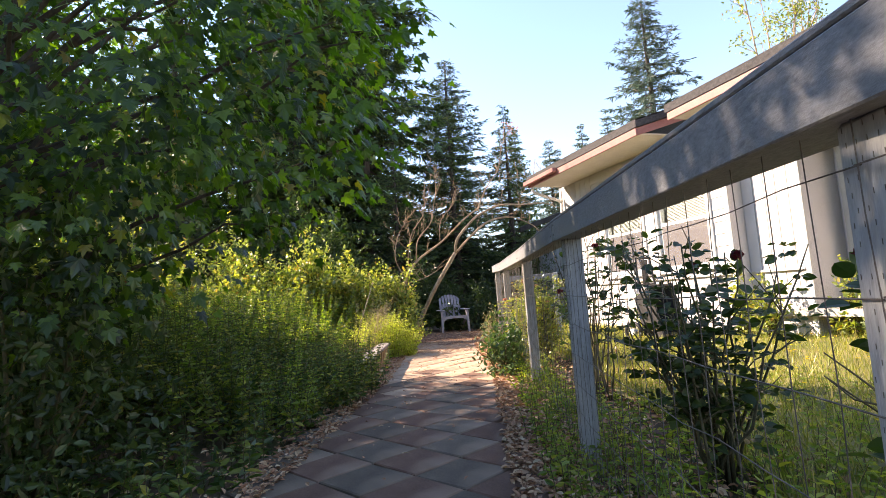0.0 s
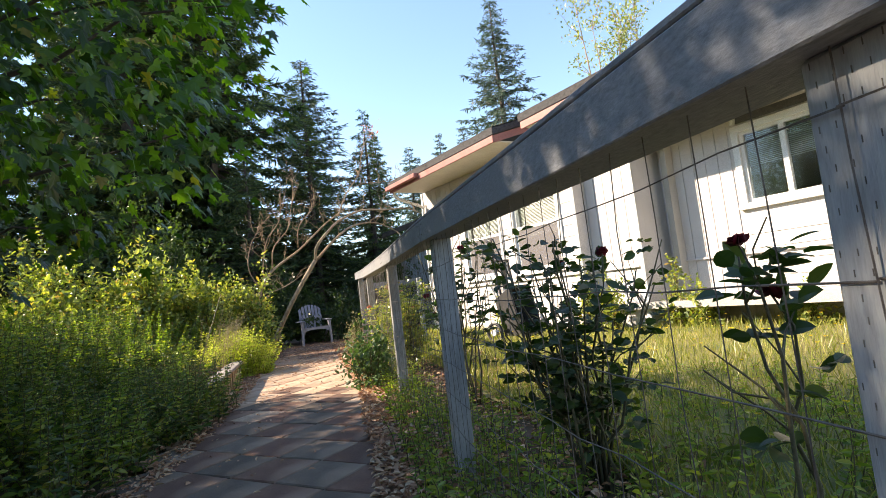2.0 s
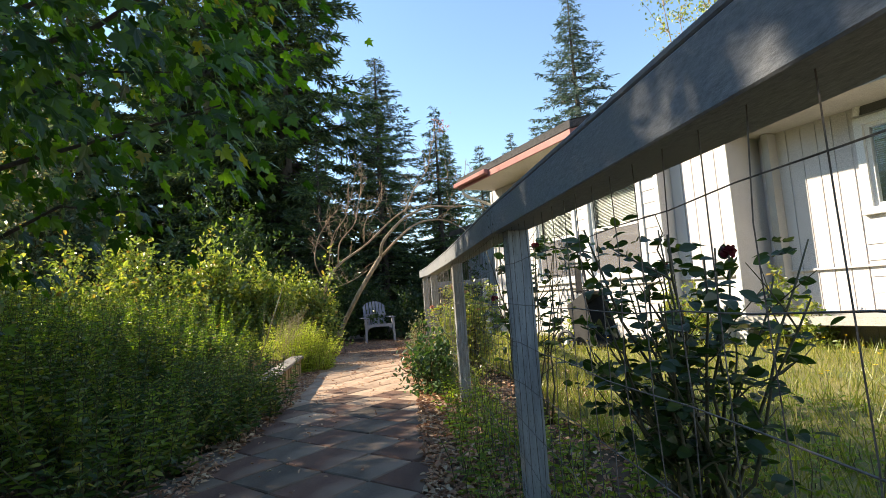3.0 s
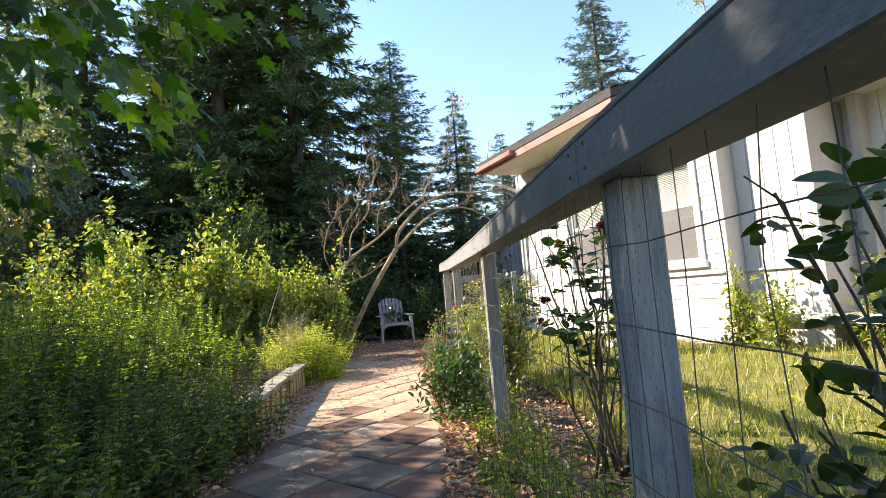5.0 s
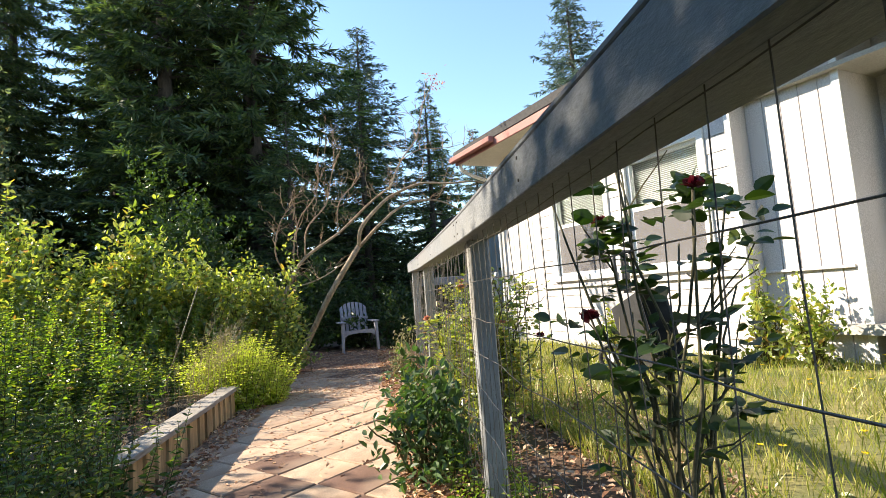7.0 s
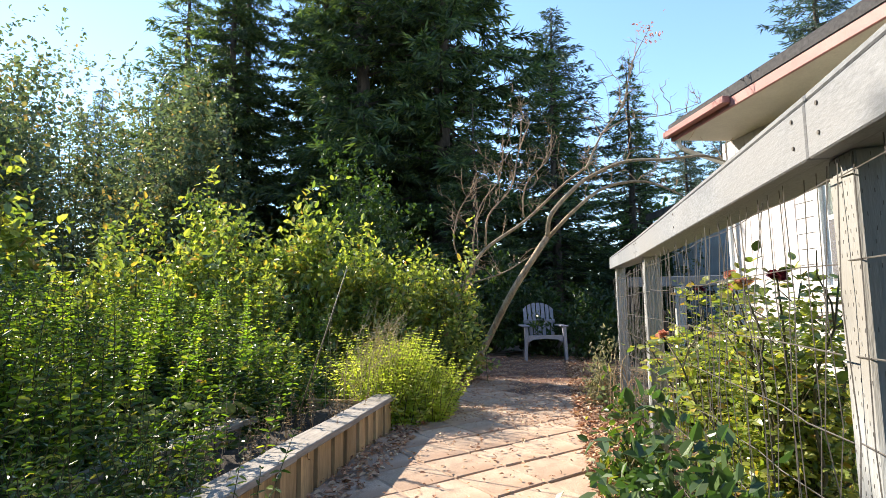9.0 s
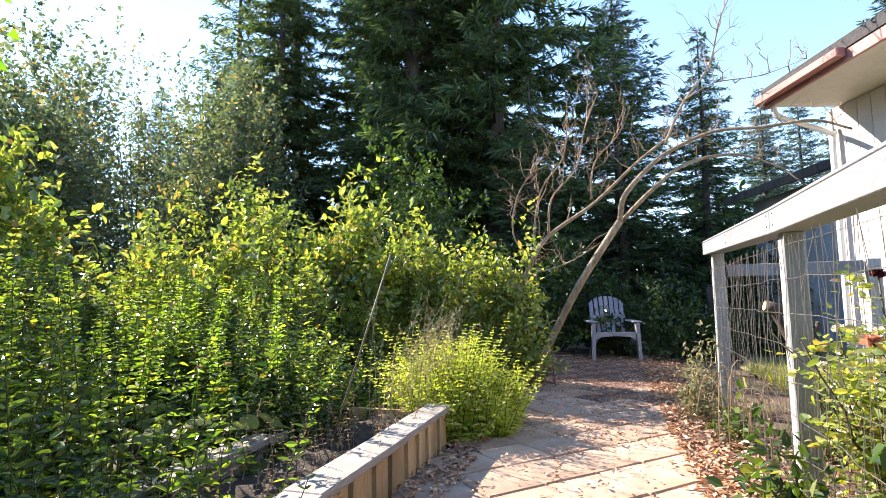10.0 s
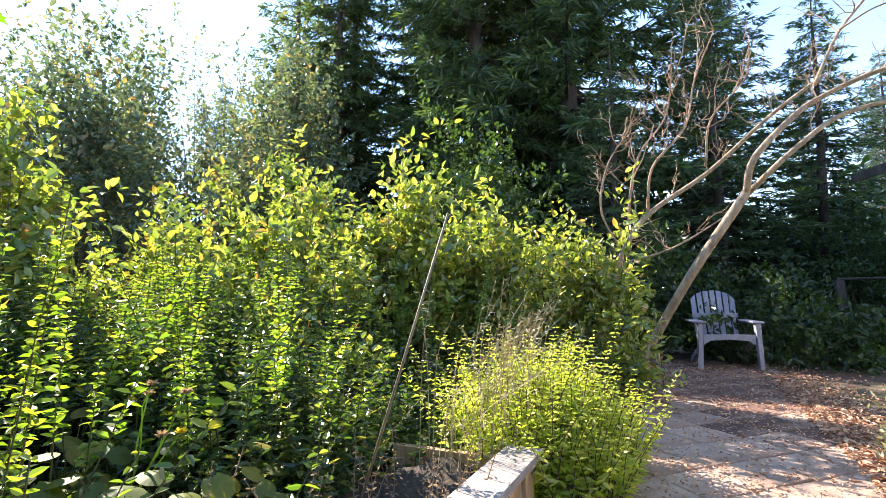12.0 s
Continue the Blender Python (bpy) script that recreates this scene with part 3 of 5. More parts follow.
def fence_post(x, y, top=1.2, size=0.092, lean=0.0, turn=0.0):
    m = pose(x, y, 0, lean, 0, -SLANT + turn)
    b = Build().box((0, -size / 2, -0.3), (size, size / 2, top), m, chamfer=0.006)
    p = part("post", b, "post", fence)
    s = Build()
    for side in (0, 1):
        for row in range(int(top / 0.021)):
            zz = 0.02 + row * 0.021 + rng.normal(0, 0.002)
            for qq in np.arange(0.008 + 0.006 * (row % 3), size - 0.006, 0.018) + rng.normal(0, 0.0012):
                if rng.uniform() < 0.25:
                    continue
                if side:
                    s.box((qq - 0.00045, -size / 2 - 0.0006, zz - 0.0036), (qq + 0.00045, -size / 2 + 0.003, zz + 0.0036), m)
                else:
                    s.box((-0.0006, qq - size / 2 - 0.00045, zz - 0.0036), (0.003, qq - size / 2 + 0.00045, zz + 0.0036), m)
    stuff(part("incised_texture", s, "slot", p, "rows of small dark pressure-treatment slots"))
    return p


for y in POSTS:
    fence_post(fence_x(y), y, rail_z(y) + 0.004)
# rail: face boards on edge over a flat nailer, butted at posts
for y0, y1 in ((-1.8, 3.125), (3.134, 5.545), (5.552, 7.905), (7.912, 10.32)):
    z0, z1 = rail_z(y0), rail_z(y1)
    d = Vector((fence_x(y1) - fence_x(y0), y1 - y0, z1 - z0))
    m = Matrix.Translation((fence_x(y0), y0, z0)) @ d.to_track_quat('Y', 'Z').to_matrix().to_4x4()
    L = d.length
    rail = part("rail", Build().box((-0.045, 0, 0), (-0.007, L, RAIL_H - 0.017), m, chamfer=0.003), "rail", fence)
    part("cap_strip", Build().box((-0.043, 0, RAIL_H - 0.014), (0.012, L, RAIL_H), m, chamfer=0.003), "rail", rail)
    part("nailer", Build().box((-0.006, 0, 0.003), (0.10, L, 0.041), m, chamfer=0.003), "rail", rail)
    for yy in (0.05, L - 0.05, L * 0.5):
        for zz in (0.035, RAIL_H - 0.035):
            part("nail_head", Build().tube([m @ Vector((-0.0475, yy, zz)), m @ Vector((-0.044, yy, zz))], 0.0042, 8), "slot", rail)
# garden end: rail and post running towards the house
end_y = 10.15
ex = fence_x(end_y)
part("rail", Build().box((ex + 0.11, end_y - 0.02, 1.13), (ex + 1.05, end_y + 0.02, 1.23), chamfer=0.004), "rail", fence)
for dx in (0.55, 1.06):
    p = Build().box((ex + dx, end_y - 0.05, -0.3), (ex + dx + 0.09, end_y + 0.05, 1.129 if dx < 1 else 1.24), chamfer=0.006)
    part("post", p, "post", fence)


def wire_panel(p0, p1, height, across, up, sway=0.006):
    p0, p1 = np.array(p0, float), np.array(p1, float)
    d = p1 - p0
    L = np.linalg.norm(d)
    d /= L
    side = np.array((d[1], -d[0], 0.0))
    for z in up:
        k = 14
        t = np.linspace(0, 1, k)
        pts = p0[None] + d[None] * (t * L)[:, None]
        pts[:, 2] = z + rng.normal(0, 0.003, k) - 0.012 * np.sin(math.pi * t) * rng.uniform(0, 1)
        pts += side[None] * (rng.normal(0, sway, k))[:, None]
        part("wire", Build().tube(pts, 0.0014, 4), "wire", fence)
    for i in range(int(L / across) + 1):
        k = 6
        z = np.linspace(0.02, height, k)
        pts = p0[None] + d[None] * (i * across) + np.stack([np.zeros(k), np.zeros(k), z], 1)
        pts += side[None] * rng.normal(0, sway, k)[:, None] + d[None] * rng.normal(0, 0.003, k)[:, None]
        part("wire", Build().tube(pts, 0.0012, 4), "wire", fence)


UP = [0.04, 0.16, 0.29, 0.43, 0.58, 0.73, 0.88, 1.04, 1.19]
for y0, y1 in zip(POSTS[:-1], POSTS[1:]):
    ac = 0.105 if y1 < 6 else 0.052
    wire_panel((fence_x(y0) - 0.005, y0, 0), (fence_x(y1) - 0.005, y1, 0), 1.22, ac, UP, 0.004 if y1 < 6 else 0.012)
wire_panel((ex + 0.1, end_y - 0.06, 0), (ex + 1.1, end_y - 0.06, 0), 1.12, 0.06, UP[:-1], 0.01)

# ---- far fence post and shed beyond the path's end ----
far_fence = thing("far_fence", pose(0.25, 16.5, 0), "dark weathered fence post and rail under the trees", "fence")
part("post", Build().box((-0.06, -0.06, -0.3), (0.06, 0.06, 1.15), pose(0, 0, 0, 0, -4, 10), chamfer=0.01), "bark", far_fence)
part("post", Build().box((2.9, 0.3, -0.3), (3.0, 0.4, 1.2), chamfer=0.01), "bark", far_fence)
part("rail", Build().tube([(-0.1, 0, 1.17), (1.4, 0.15, 1.19), (3.1, 0.33, 1.2)], 0.02, 6), "bark", far_fence)
SHED = pose(0.66, 18.3, 0, 0, 0, -67)
shed = thing("shed", SHED, "low dark shed with a shingle roof behind the house", "shed")
part("wall", Build().box((0.3, 0.45, -0.1), (3.0, 4.2, 3.0)), "post", shed)
sr = Build()
sr.add([(0, 0, 3.02), (3.1, 0, 3.02), (3.1, 4.4, 4.4), (0, 4.4, 4.4), (0, 0, 3.16), (3.1, 0, 3.16), (3.1, 4.4, 4.54), (0, 4.4, 4.54)],
       [(0, 3, 2, 1), (4, 5, 6, 7), (0, 1, 5, 4), (1, 2, 6, 5), (2, 3, 7, 6), (3, 0, 4, 7)])
part("roof", sr, "shingle", shed)
part("fascia", Build().box((0.01, -0.03, 2.99), (3.09, -0.002, 3.14), chamfer=0.004), "bark", shed)


# ---- trees ----
def conifer_meshes(name, height, radius, whorls, per, twigs, material, bare=0.12, droop=0.25, ragged=0.25, fingers=7, coarse=1.0):
    """Trunk, limbs and needle sprays of one fir, as three meshes."""
    tb, lb, nb = Build(), Build(), Build()
    k = 10
    z = np.linspace(-0.3, height * 0.98, k)
    lean = np.cumsum(rng.normal(0, 0.02, (k, 2)), axis=0)
    tb.tube(np.column_stack([lean, z]), np.linspace(height * 0.013 + 0.05, 0.015, k), 9)
    bases, ways, sizes = [], [], []
    for i in range(whorls):
        f = bare + (1 - bare) * (i + rng.uniform(0, 0.8)) / whorls
        if f > 0.99:
            continue
        zc = f * height
        reach = radius * (1 - f) ** 0.8 * (0.55 + 0.45 * min(1, f / 0.25))
        for j in range(per):
            a = TAU * (j + rng.uniform(-0.4, 0.4)) / per + i * 1.1
            r = max(0.25, reach * rng.uniform(1 - ragged * 1.6, 1 + ragged * 0.6))
            out = np.array((math.cos(a), math.sin(a), 0.0))
            rise = (0.35 * (f - 0.45) + rng.normal(0, 0.12)) * r
            zc = (f + rng.normal(0, 0.012)) * height
            p0 = np.array((*np.array([np.interp(zc, z, lean[:, 0]), np.interp(zc, z, lean[:, 1])]), zc))
            t = np.linspace(0, 1, 4)[:, None]
            pts = p0 + out * r * t + np.array((0, 0, 1.0)) * (rise * t - droop * r * t ** 1.6 + 0.14 * r * t ** 4)
            lb.tube(pts, np.linspace(0.012 + 0.012 * r, 0.004, 4), 3)
            m = max(5, int(twigs * (r / radius) ** 0.8))
            tt = rng.uniform(0.12, 1.0, m) ** 0.8
            at = np.stack([np.interp(tt, t[:, 0], pts[:, c]) for c in range(3)], 1)
            side = np.cross(out, (0, 0, 1.0)) * rng.choice((-1, 1), m)[:, None]
            way = unit(out * rng.uniform(0.4, 1.0, m)[:, None] + side * rng.uniform(0.2, 1.0, m)[:, None] + np.array((0, 0, 1.0)) * rng.uniform(-0.55, 0.12, m)[:, None])
            size = rng.uniform(0.28, 0.62, m) * (0.5 + 0.5 * r / radius)
            bases.append(at), ways.append(way), sizes.append(size)
    base, way, size = np.concatenate(bases), np.concatenate(ways), np.concatenate(sizes)
    for s in range(fingers):
        off = rng.uniform(0, 0.6, len(base))[:, None] * size[:, None] * way
        spread = unit(way + rng.normal(0, 0.38, way.shape) + np.array((0, 0, -0.12)))
        blades(nb, base + off, spread, size * rng.uniform(0.4, 0.75, len(base)) * coarse, size * 0.055 * coarse)
    return tb.mesh("trunk", "bark", True), lb.mesh("limbs", "bark"), nb.mesh("needles", material)


def conifer(meshes, x, y, scale, turn, label, wide=1.0, name="fir_tree"):
    ob = thing(name, pose(x, y, ground_z(x, y), 0, 0, turn) @ Matrix.Diagonal((scale * wide, scale * wide, scale, 1)), label, "tree", "conifers round the garden")
    part("trunk", meshes[0], "", ob)
    stuff(part("limb_work", meshes[1], "", ob))
    stuff(part("foliage", meshes[2], "", ob))
    return ob


def at(eye, azimuth, distance):
    a = radians(azimuth)
    return eye[0] + distance * math.sin(a), eye[1] + distance * math.cos(a)


DARK = conifer_meshes("dense", 20.0, 4.0, 66, 8, 74, "needles", 0.04, 0.28, 0.35)
OPEN = conifer_meshes("open", 20.0, 3.3, 54, 7, 64, "needles", 0.15, 0.32, 0.42)
PLAIN = conifer_meshes("plain", 20.0, 4.0, 50, 7, 40, "needles", 0.04, 0.28, 0.35, 4, 1.5)
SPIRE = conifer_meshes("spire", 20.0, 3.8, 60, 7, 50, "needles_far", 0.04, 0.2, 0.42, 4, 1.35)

big = "tall dark green fir with drooping branches"
conifer(OPEN, -7.1, 18.0, 1.0, 20, big)
conifer(OPEN, -11.6, 17.5, 0.74, 140, "olive green fir with light between its branches")
conifer(PLAIN, -14.6, 18.6, 0.75, 10, "olive green fir with light between its branches")
conifer(DARK, -5.1, 19.2, 1.15, 130, big)
conifer(DARK, -9.6, 19.8, 0.85, 250, "olive green fir with light between its branches")
conifer(OPEN, -12.2, 19.0, 0.8, 75, "olive green fir with light between its branches")
conifer(PLAIN, -8.6, 25.0, 1.05, 300, big)
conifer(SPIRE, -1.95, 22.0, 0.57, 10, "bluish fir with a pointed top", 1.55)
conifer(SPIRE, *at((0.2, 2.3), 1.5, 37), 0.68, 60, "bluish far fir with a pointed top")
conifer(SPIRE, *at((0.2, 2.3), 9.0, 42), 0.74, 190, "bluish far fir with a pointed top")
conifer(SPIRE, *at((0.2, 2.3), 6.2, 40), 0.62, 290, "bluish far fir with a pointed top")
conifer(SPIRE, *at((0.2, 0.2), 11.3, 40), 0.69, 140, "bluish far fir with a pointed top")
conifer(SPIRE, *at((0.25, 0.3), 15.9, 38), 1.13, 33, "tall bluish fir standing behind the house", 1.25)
conifer(PLAIN, -1.6, 18.4, 0.40, 40, "low dark fir under the tall ones", 1.3)
conifer(PLAIN, 0.4, 20.6, 0.42, 170, "low dark fir under the tall ones", 1.3)
conifer(PLAIN, -3.2, 16.2, 0.30, 220, "low dark fir under the tall ones", 1.4)
conifer(SPIRE, 2.6, 27, 0.44, 120, "bluish far fir with a pointed top", 1.2)
conifer(SPIRE, 5.5, 30, 0.42, 20, "bluish far fir with a pointed top", 1.2)
conifer(PLAIN, -7.2, 21.5, 0.75, 20, big)
conifer(PLAIN, -13.5, 26, 0.8, 160, big)
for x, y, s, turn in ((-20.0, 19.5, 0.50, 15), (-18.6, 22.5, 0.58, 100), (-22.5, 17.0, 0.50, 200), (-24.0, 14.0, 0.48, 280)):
    conifer(SPIRE, x, y, s, turn, "fir beyond the small trees, haze put into its blue-green needles", 1.3)
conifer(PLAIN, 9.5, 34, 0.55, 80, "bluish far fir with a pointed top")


def shrub(x, y, rx, ry, h, twigs, size, material, label, name="shrub", per=12, twig_len=0.4, low=0.15, stems=26, wood="stem", width=0.55, spires=0):
    """Stems from one base, twigs over an uneven dome, leaves along each twig."""
    ob = thing(name, pose(x, y, ground_z(x, y)), label, "shrub")
    lump = max(6, twigs // 8)
    pick = rng.integers(lump, size=twigs)
    a = rng.uniform(0, TAU, lump)[pick] + rng.normal(0, 0.3, twigs)
    el = np.arcsin(rng.uniform(low - 0.2, 1, lump).clip(-0.1, 0.98))[pick] + rng.normal(0, 0.22, twigs)
    rad = (rng.uniform(0.3, 1.0, lump) ** 0.5)[pick] * (1 + 0.22 * np.sin(3 * a + x) * np.cos(2.3 * el * 2 + y) + rng.normal(0, 0.08, twigs))
    end = np.stack([rx * rad * np.cos(a) * np.cos(el), ry * rad * np.sin(a) * np.cos(el), h * (0.12 + 0.88 * rad * np.sin(el).clip(0.02, None))], 1)
    out = unit(np.stack([np.cos(a) * np.cos(el), np.sin(a) * np.cos(el), 0.35 + np.sin(el)], 1) + rng.normal(0, 0.35, (twigs, 3)))
    sb, lb = Build(), Build()
    for i in rng.choice(twigs, min(stems, twigs), replace=False):
        foot = np.array((end[i, 0] * 0.15, end[i, 1] * 0.15, -0.05))
        p = bent(foot, end[i] - out[i] * 0.1, -0.08 * h, 0.02, 6)
        sb.tube(p, np.linspace(0.008 + 0.004 * h, 0.003, 6), 5)
    for i in range(spires):
        top = end[rng.integers(twigs)] * np.array((0.8, 0.8, 1.0))
        tip = top + np.array((rng.normal(0, 0.06), rng.normal(0, 0.06), rng.uniform(0.3, 0.6)))
        sb.tube(bent(top - np.array((0, 0, 0.3)), tip, 0, 0.01, 5), np.linspace(0.005, 0.002, 5), 4)
        n = 16
        t = np.repeat(np.linspace(0, 1, n // 2), 2)[:, None]
        leaves(lb, top * (1 - t) + tip * t, np.stack([np.cos(np.arange(n) * 1.6), np.sin(np.arange(n) * 1.6 + (np.arange(n) % 2) * 3.1), np.full(n, 0.35)], 1), size * 0.8 * (1.15 - 0.7 * t[:, 0]), width)
    t = rng.uniform(0, 1, (twigs, per))
    base = end[:, None, :] - out[:, None, :] * (t * twig_len)[:, :, None] + rng.normal(0, 0.03, (twigs, per, 3))
    way = unit(out[:, None, :] * 0.5 + rng.normal(0, 0.7, (twigs, per, 3)) + np.array((0, 0, -0.05)))
    leaves(lb, base.reshape(-1, 3), way.reshape(-1, 3), size * rng.uniform(0.6, 1.25, twigs * per), width)
    stuff(part("branchwork", sb, wood, ob))
    stuff(part("foliage", lb, material, ob))
    return ob


def herb_patch(name, spots, heights, material, label, size=0.045, nodes=16, width=0.42, bare=0.25, lean=0.16, stem="stem"):
    """Upright herb stems with paired leaves, one patch as stuff."""
    ob = thing(name, pose(0, 0, 0), label, "weeds", kind="stuff")
    sb, lb = Build(), Build()
    for (x, y), h in zip(spots, heights):
        z = ground_z(x, y) - 0.03
        tip = np.array((x + rng.normal(0, lean) * h, y + rng.normal(0, lean) * h, z + h))
        p = bent((x, y, z), tip, 0, 0.01, 4)
        sb.tube(p, np.linspace(0.004, 0.0015, 4), 3)
        n = max(4, int(nodes * h / 0.7))
        t = np.linspace(bare, 1, n)
        c = np.stack([np.interp(t, np.linspace(0, 1, 4), p[:, q]) for q in range(3)], 1)
        a = np.arange(n) * 1.57 + rng.uniform(0, TAU) + rng.normal(0, 0.35, n)
        d = np.stack([np.cos(a), np.sin(a), rng.uniform(-0.35, 0.75, n)], 1)
        L = size * (1.15 - 0.75 * t ** 2) * rng.uniform(0.7, 1.2, n)
        leaves(lb, c, d, L, width)
        leaves(lb, c, d * np.array((-1, -1, 1)), L, width)
    stuff(part("stalk_work", sb, stem, ob))
    stuff(part("foliage", lb, material, ob))
    return ob


def scatter(n, x0, x1, y0, y1, keep=lambda x, y: True):
    out = []
    while len(out) < n:
        x, y = rng.uniform(x0, x1), rng.uniform(y0, y1)
        if keep(x, y):
            out.append((x, y))
    return out


# ---- maple over the start of the path ----
LOBES = [(0, 0), (0.28, -0.10), (0.5, 0.12), (0.30, 0.25), (0.52, 0.52), (0.2, 0.5), (0, 1.0)]


def maple_leaves(b, base, way, size):
    n = len(base)
    way = unit(way)
    up = unit(np.array((0, 0, 1.0)) + rng.normal(0, 0.4, (n, 3)))
    side = unit(np.cross(way, up))
    nor = np.cross(side, way)
    L = size[:, None]
    right = [base + way * L * v + side * L * u - nor * L * 0.25 * (u * u + v * v * 0.6) for u, v in LOBES]
    left = [base + way * L * v - side * L * u - nor * L * 0.25 * (u * u + v * v * 0.6) for u, v in LOBES[1:-1]]
    v = np.stack(right + left, axis=1)
    k = len(LOBES)
    return b.many(v, [(0, 1, 2, 3), (0, 3, 4, 5), (0, 5, 6), (0, k + 2, k + 1, k), (0, k + 4, k + 3, k + 2), (0, 6, k + 4)])


def maple(x, y, centre, radii, clumps, label, trunk=0.11):
    ob = thing("maple_tree", pose(x, y, ground_z(x, y)), label, "tree")
    c = np.array(centre) - np.array((x, y, 0))
    tb, lb, fb2 = Build(), Build(), Build()
    tb.tube(smooth_path([(0, 0, -0.2), (0.1, 0.05, 1.2), (-0.1, 0.1, 2.6), c + np.array((0, 0, radii[2] * 0.7))], 5), np.linspace(trunk, 0.02, 16), 8)
    u = unit(rng.normal(0, 1, (clumps, 3)))
    ends = c + u * np.array(radii) * (rng.uniform(0.25, 1.0, clumps) ** 0.45)[:, None]
    for i in range(0, clumps, 7):
        z0 = min(max(0.7, ends[i, 2] * rng.uniform(0.4, 0.8)), c[2] + radii[2] * 0.6)
        lb.tube(bent((0, 0.05, z0), ends[i], -0.15, 0.05, 7), np.linspace(0.028, 0.004, 7), 5)
    per = 22
    off = rng.normal(0, 1, (clumps, per, 3)) * np.array((0.2, 0.2, 0.09))
    base = ends[:, None, :] + off
    way = unit(off + u[:, None, :] * 0.3 + np.array((0, 0, -0.5)) * rng.uniform(0.2, 1, (clumps, per, 1)))
    maple_leaves(fb2, base.reshape(-1, 3), way.reshape(-1, 3), rng.uniform(0.05, 0.105, clumps * per))
    part("trunk", tb, "bark", ob, smooth=True)
    stuff(part("limb_work", lb, "bark", ob))
    stuff(part("foliage", fb2, "maple", ob))
    return ob


maple(-3.3, 3.1, (-2.65, 3.1, 2.8), (2.5, 1.5, 2.1), 580, "broad-leaved maple hanging over the shaded path")
# out of view: high crown added only to keep sun off the rail
maple(-12.2, 6.4, (-12.0, 5.2, 11.2), (2.2, 3.5, 1.5), 400, "unseen tall maple added beyond the weeds to shade the fence", 0.2)
# an unseen maple, added to darken the near weeds by its shadow
maple(-6.9, 5.9, (-6.5, 5.9, 3.5), (1.7, 1.5, 2.0), 300, "dark broad-leaved maple placed to shade the weeds beside the path")
# crown widened beyond its visible edge for more shade on the weeds
maple(-5.6, 3.4, (-5.4, 3.8, 3.5), (1.9, 2.5, 2.7), 520, "dark broad-leaved maple placed to shade the weeds beside the path")
# undergrowth takes the darkened leaf colour for the deep shade under the maple
shrub(-2.35, 2.75, 0.75, 0.7, 1.75, 330, 0.065, "shade_leaf", "leafy undergrowth shrub, leaves darkened for the maple's shade", per=11, low=-0.05)
shrub(-3.3, 3.5, 1.0, 0.9, 1.6, 300, 0.065, "shade_leaf", "leafy undergrowth shrub, leaves darkened for the maple's shade", per=11)
shrub(-4.6, 3.9, 1.3, 1.2, 1.5, 380, 0.062, "shade_leaf", "leafy undergrowth shrub, leaves darkened for the maple's shade", per=11)

# ---- hedge of shrubs along the path's left ----
sun_label = "bright yellow-green leafy shrub in the sun"
for x, y, rx, ry, h, n, s, sp in (
    (-2.15, 10.75, 0.75, 0.5, 1.7, 300, 0.075, 5), (-2.95, 10.4, 0.75, 0.5, 1.95, 320, 0.08, 6), (-3.8, 10.1, 0.8, 0.5, 2.3, 330, 0.095, 4),
    (-4.6, 9.0, 0.7, 0.6, 1.5, 280, 0.10, 0), (-5.6, 7.5, 0.8, 0.9, 2.3, 380, 0.10, 3), (-5.6, 5.9, 0.8, 0.9, 2.1, 380, 0.09, 1), (-3.9, 6.7, 0.6, 0.6, 1.05, 170, 0.07, 2), (-3.3, 8.5, 0.55, 0.55, 1.05, 170, 0.07, 3), (-4.6, 7.4, 0.7, 0.8, 1.45, 260, 0.09, 3)):
    shrub(x, y, rx, ry, h, n, s, "shrub", sun_label, spires=sp)
for x, y, rx, h in ((-2.55, 10.85, 0.7, 1.65), (-3.35, 10.6, 0.8, 1.95), (-4.2, 10.2, 0.8, 2.0), (-4.7, 9.6, 0.8, 1.9), (-5.1, 8.5, 0.8, 1.8), (-5.7, 6.7, 0.8, 2.1), (-3.9, 9.2, 0.7, 1.35), (-4.3, 8.2, 0.7, 1.3)):
    shrub(x, y, rx, rx * 0.8, h, 300, 0.075, "shrub", "rounded leafy shrub filling the sunny hedge", per=13, low=-0.1, spires=2)
shrub(-5.6, 10.0, 1.1, 1.2, 2.7, 380, 0.09, "shrub", "tall sunlit leafy shrub", spires=5)
shrub(-7.2, 7.6, 1.0, 1.3, 2.8, 420, 0.09, "shrub", "tall sunlit leafy shrub", spires=5)
for x, y, rx, h in ((-9.4, 13.7, 1.7, 5.8), (-11.5, 10.6, 1.9, 5.9), (-11.2, 15.0, 2.1, 7.0), (-14.5, 12.4, 2.4, 8.2), (-14.0, 17.0, 2.6, 8.0), (-17.6, 17.0, 2.6, 9.0), (-17.4, 14.2, 2.4, 8.6), (-17.0, 19.6, 2.6, 9.2), (-18.5, 10.8, 2.6, 8.6)):
    shrub(x, y, rx, rx, h, 1200, 0.13, "airy", "feathery backlit tree at the garden's edge", "small_tree", per=10, twig_len=0.8, spires=10)
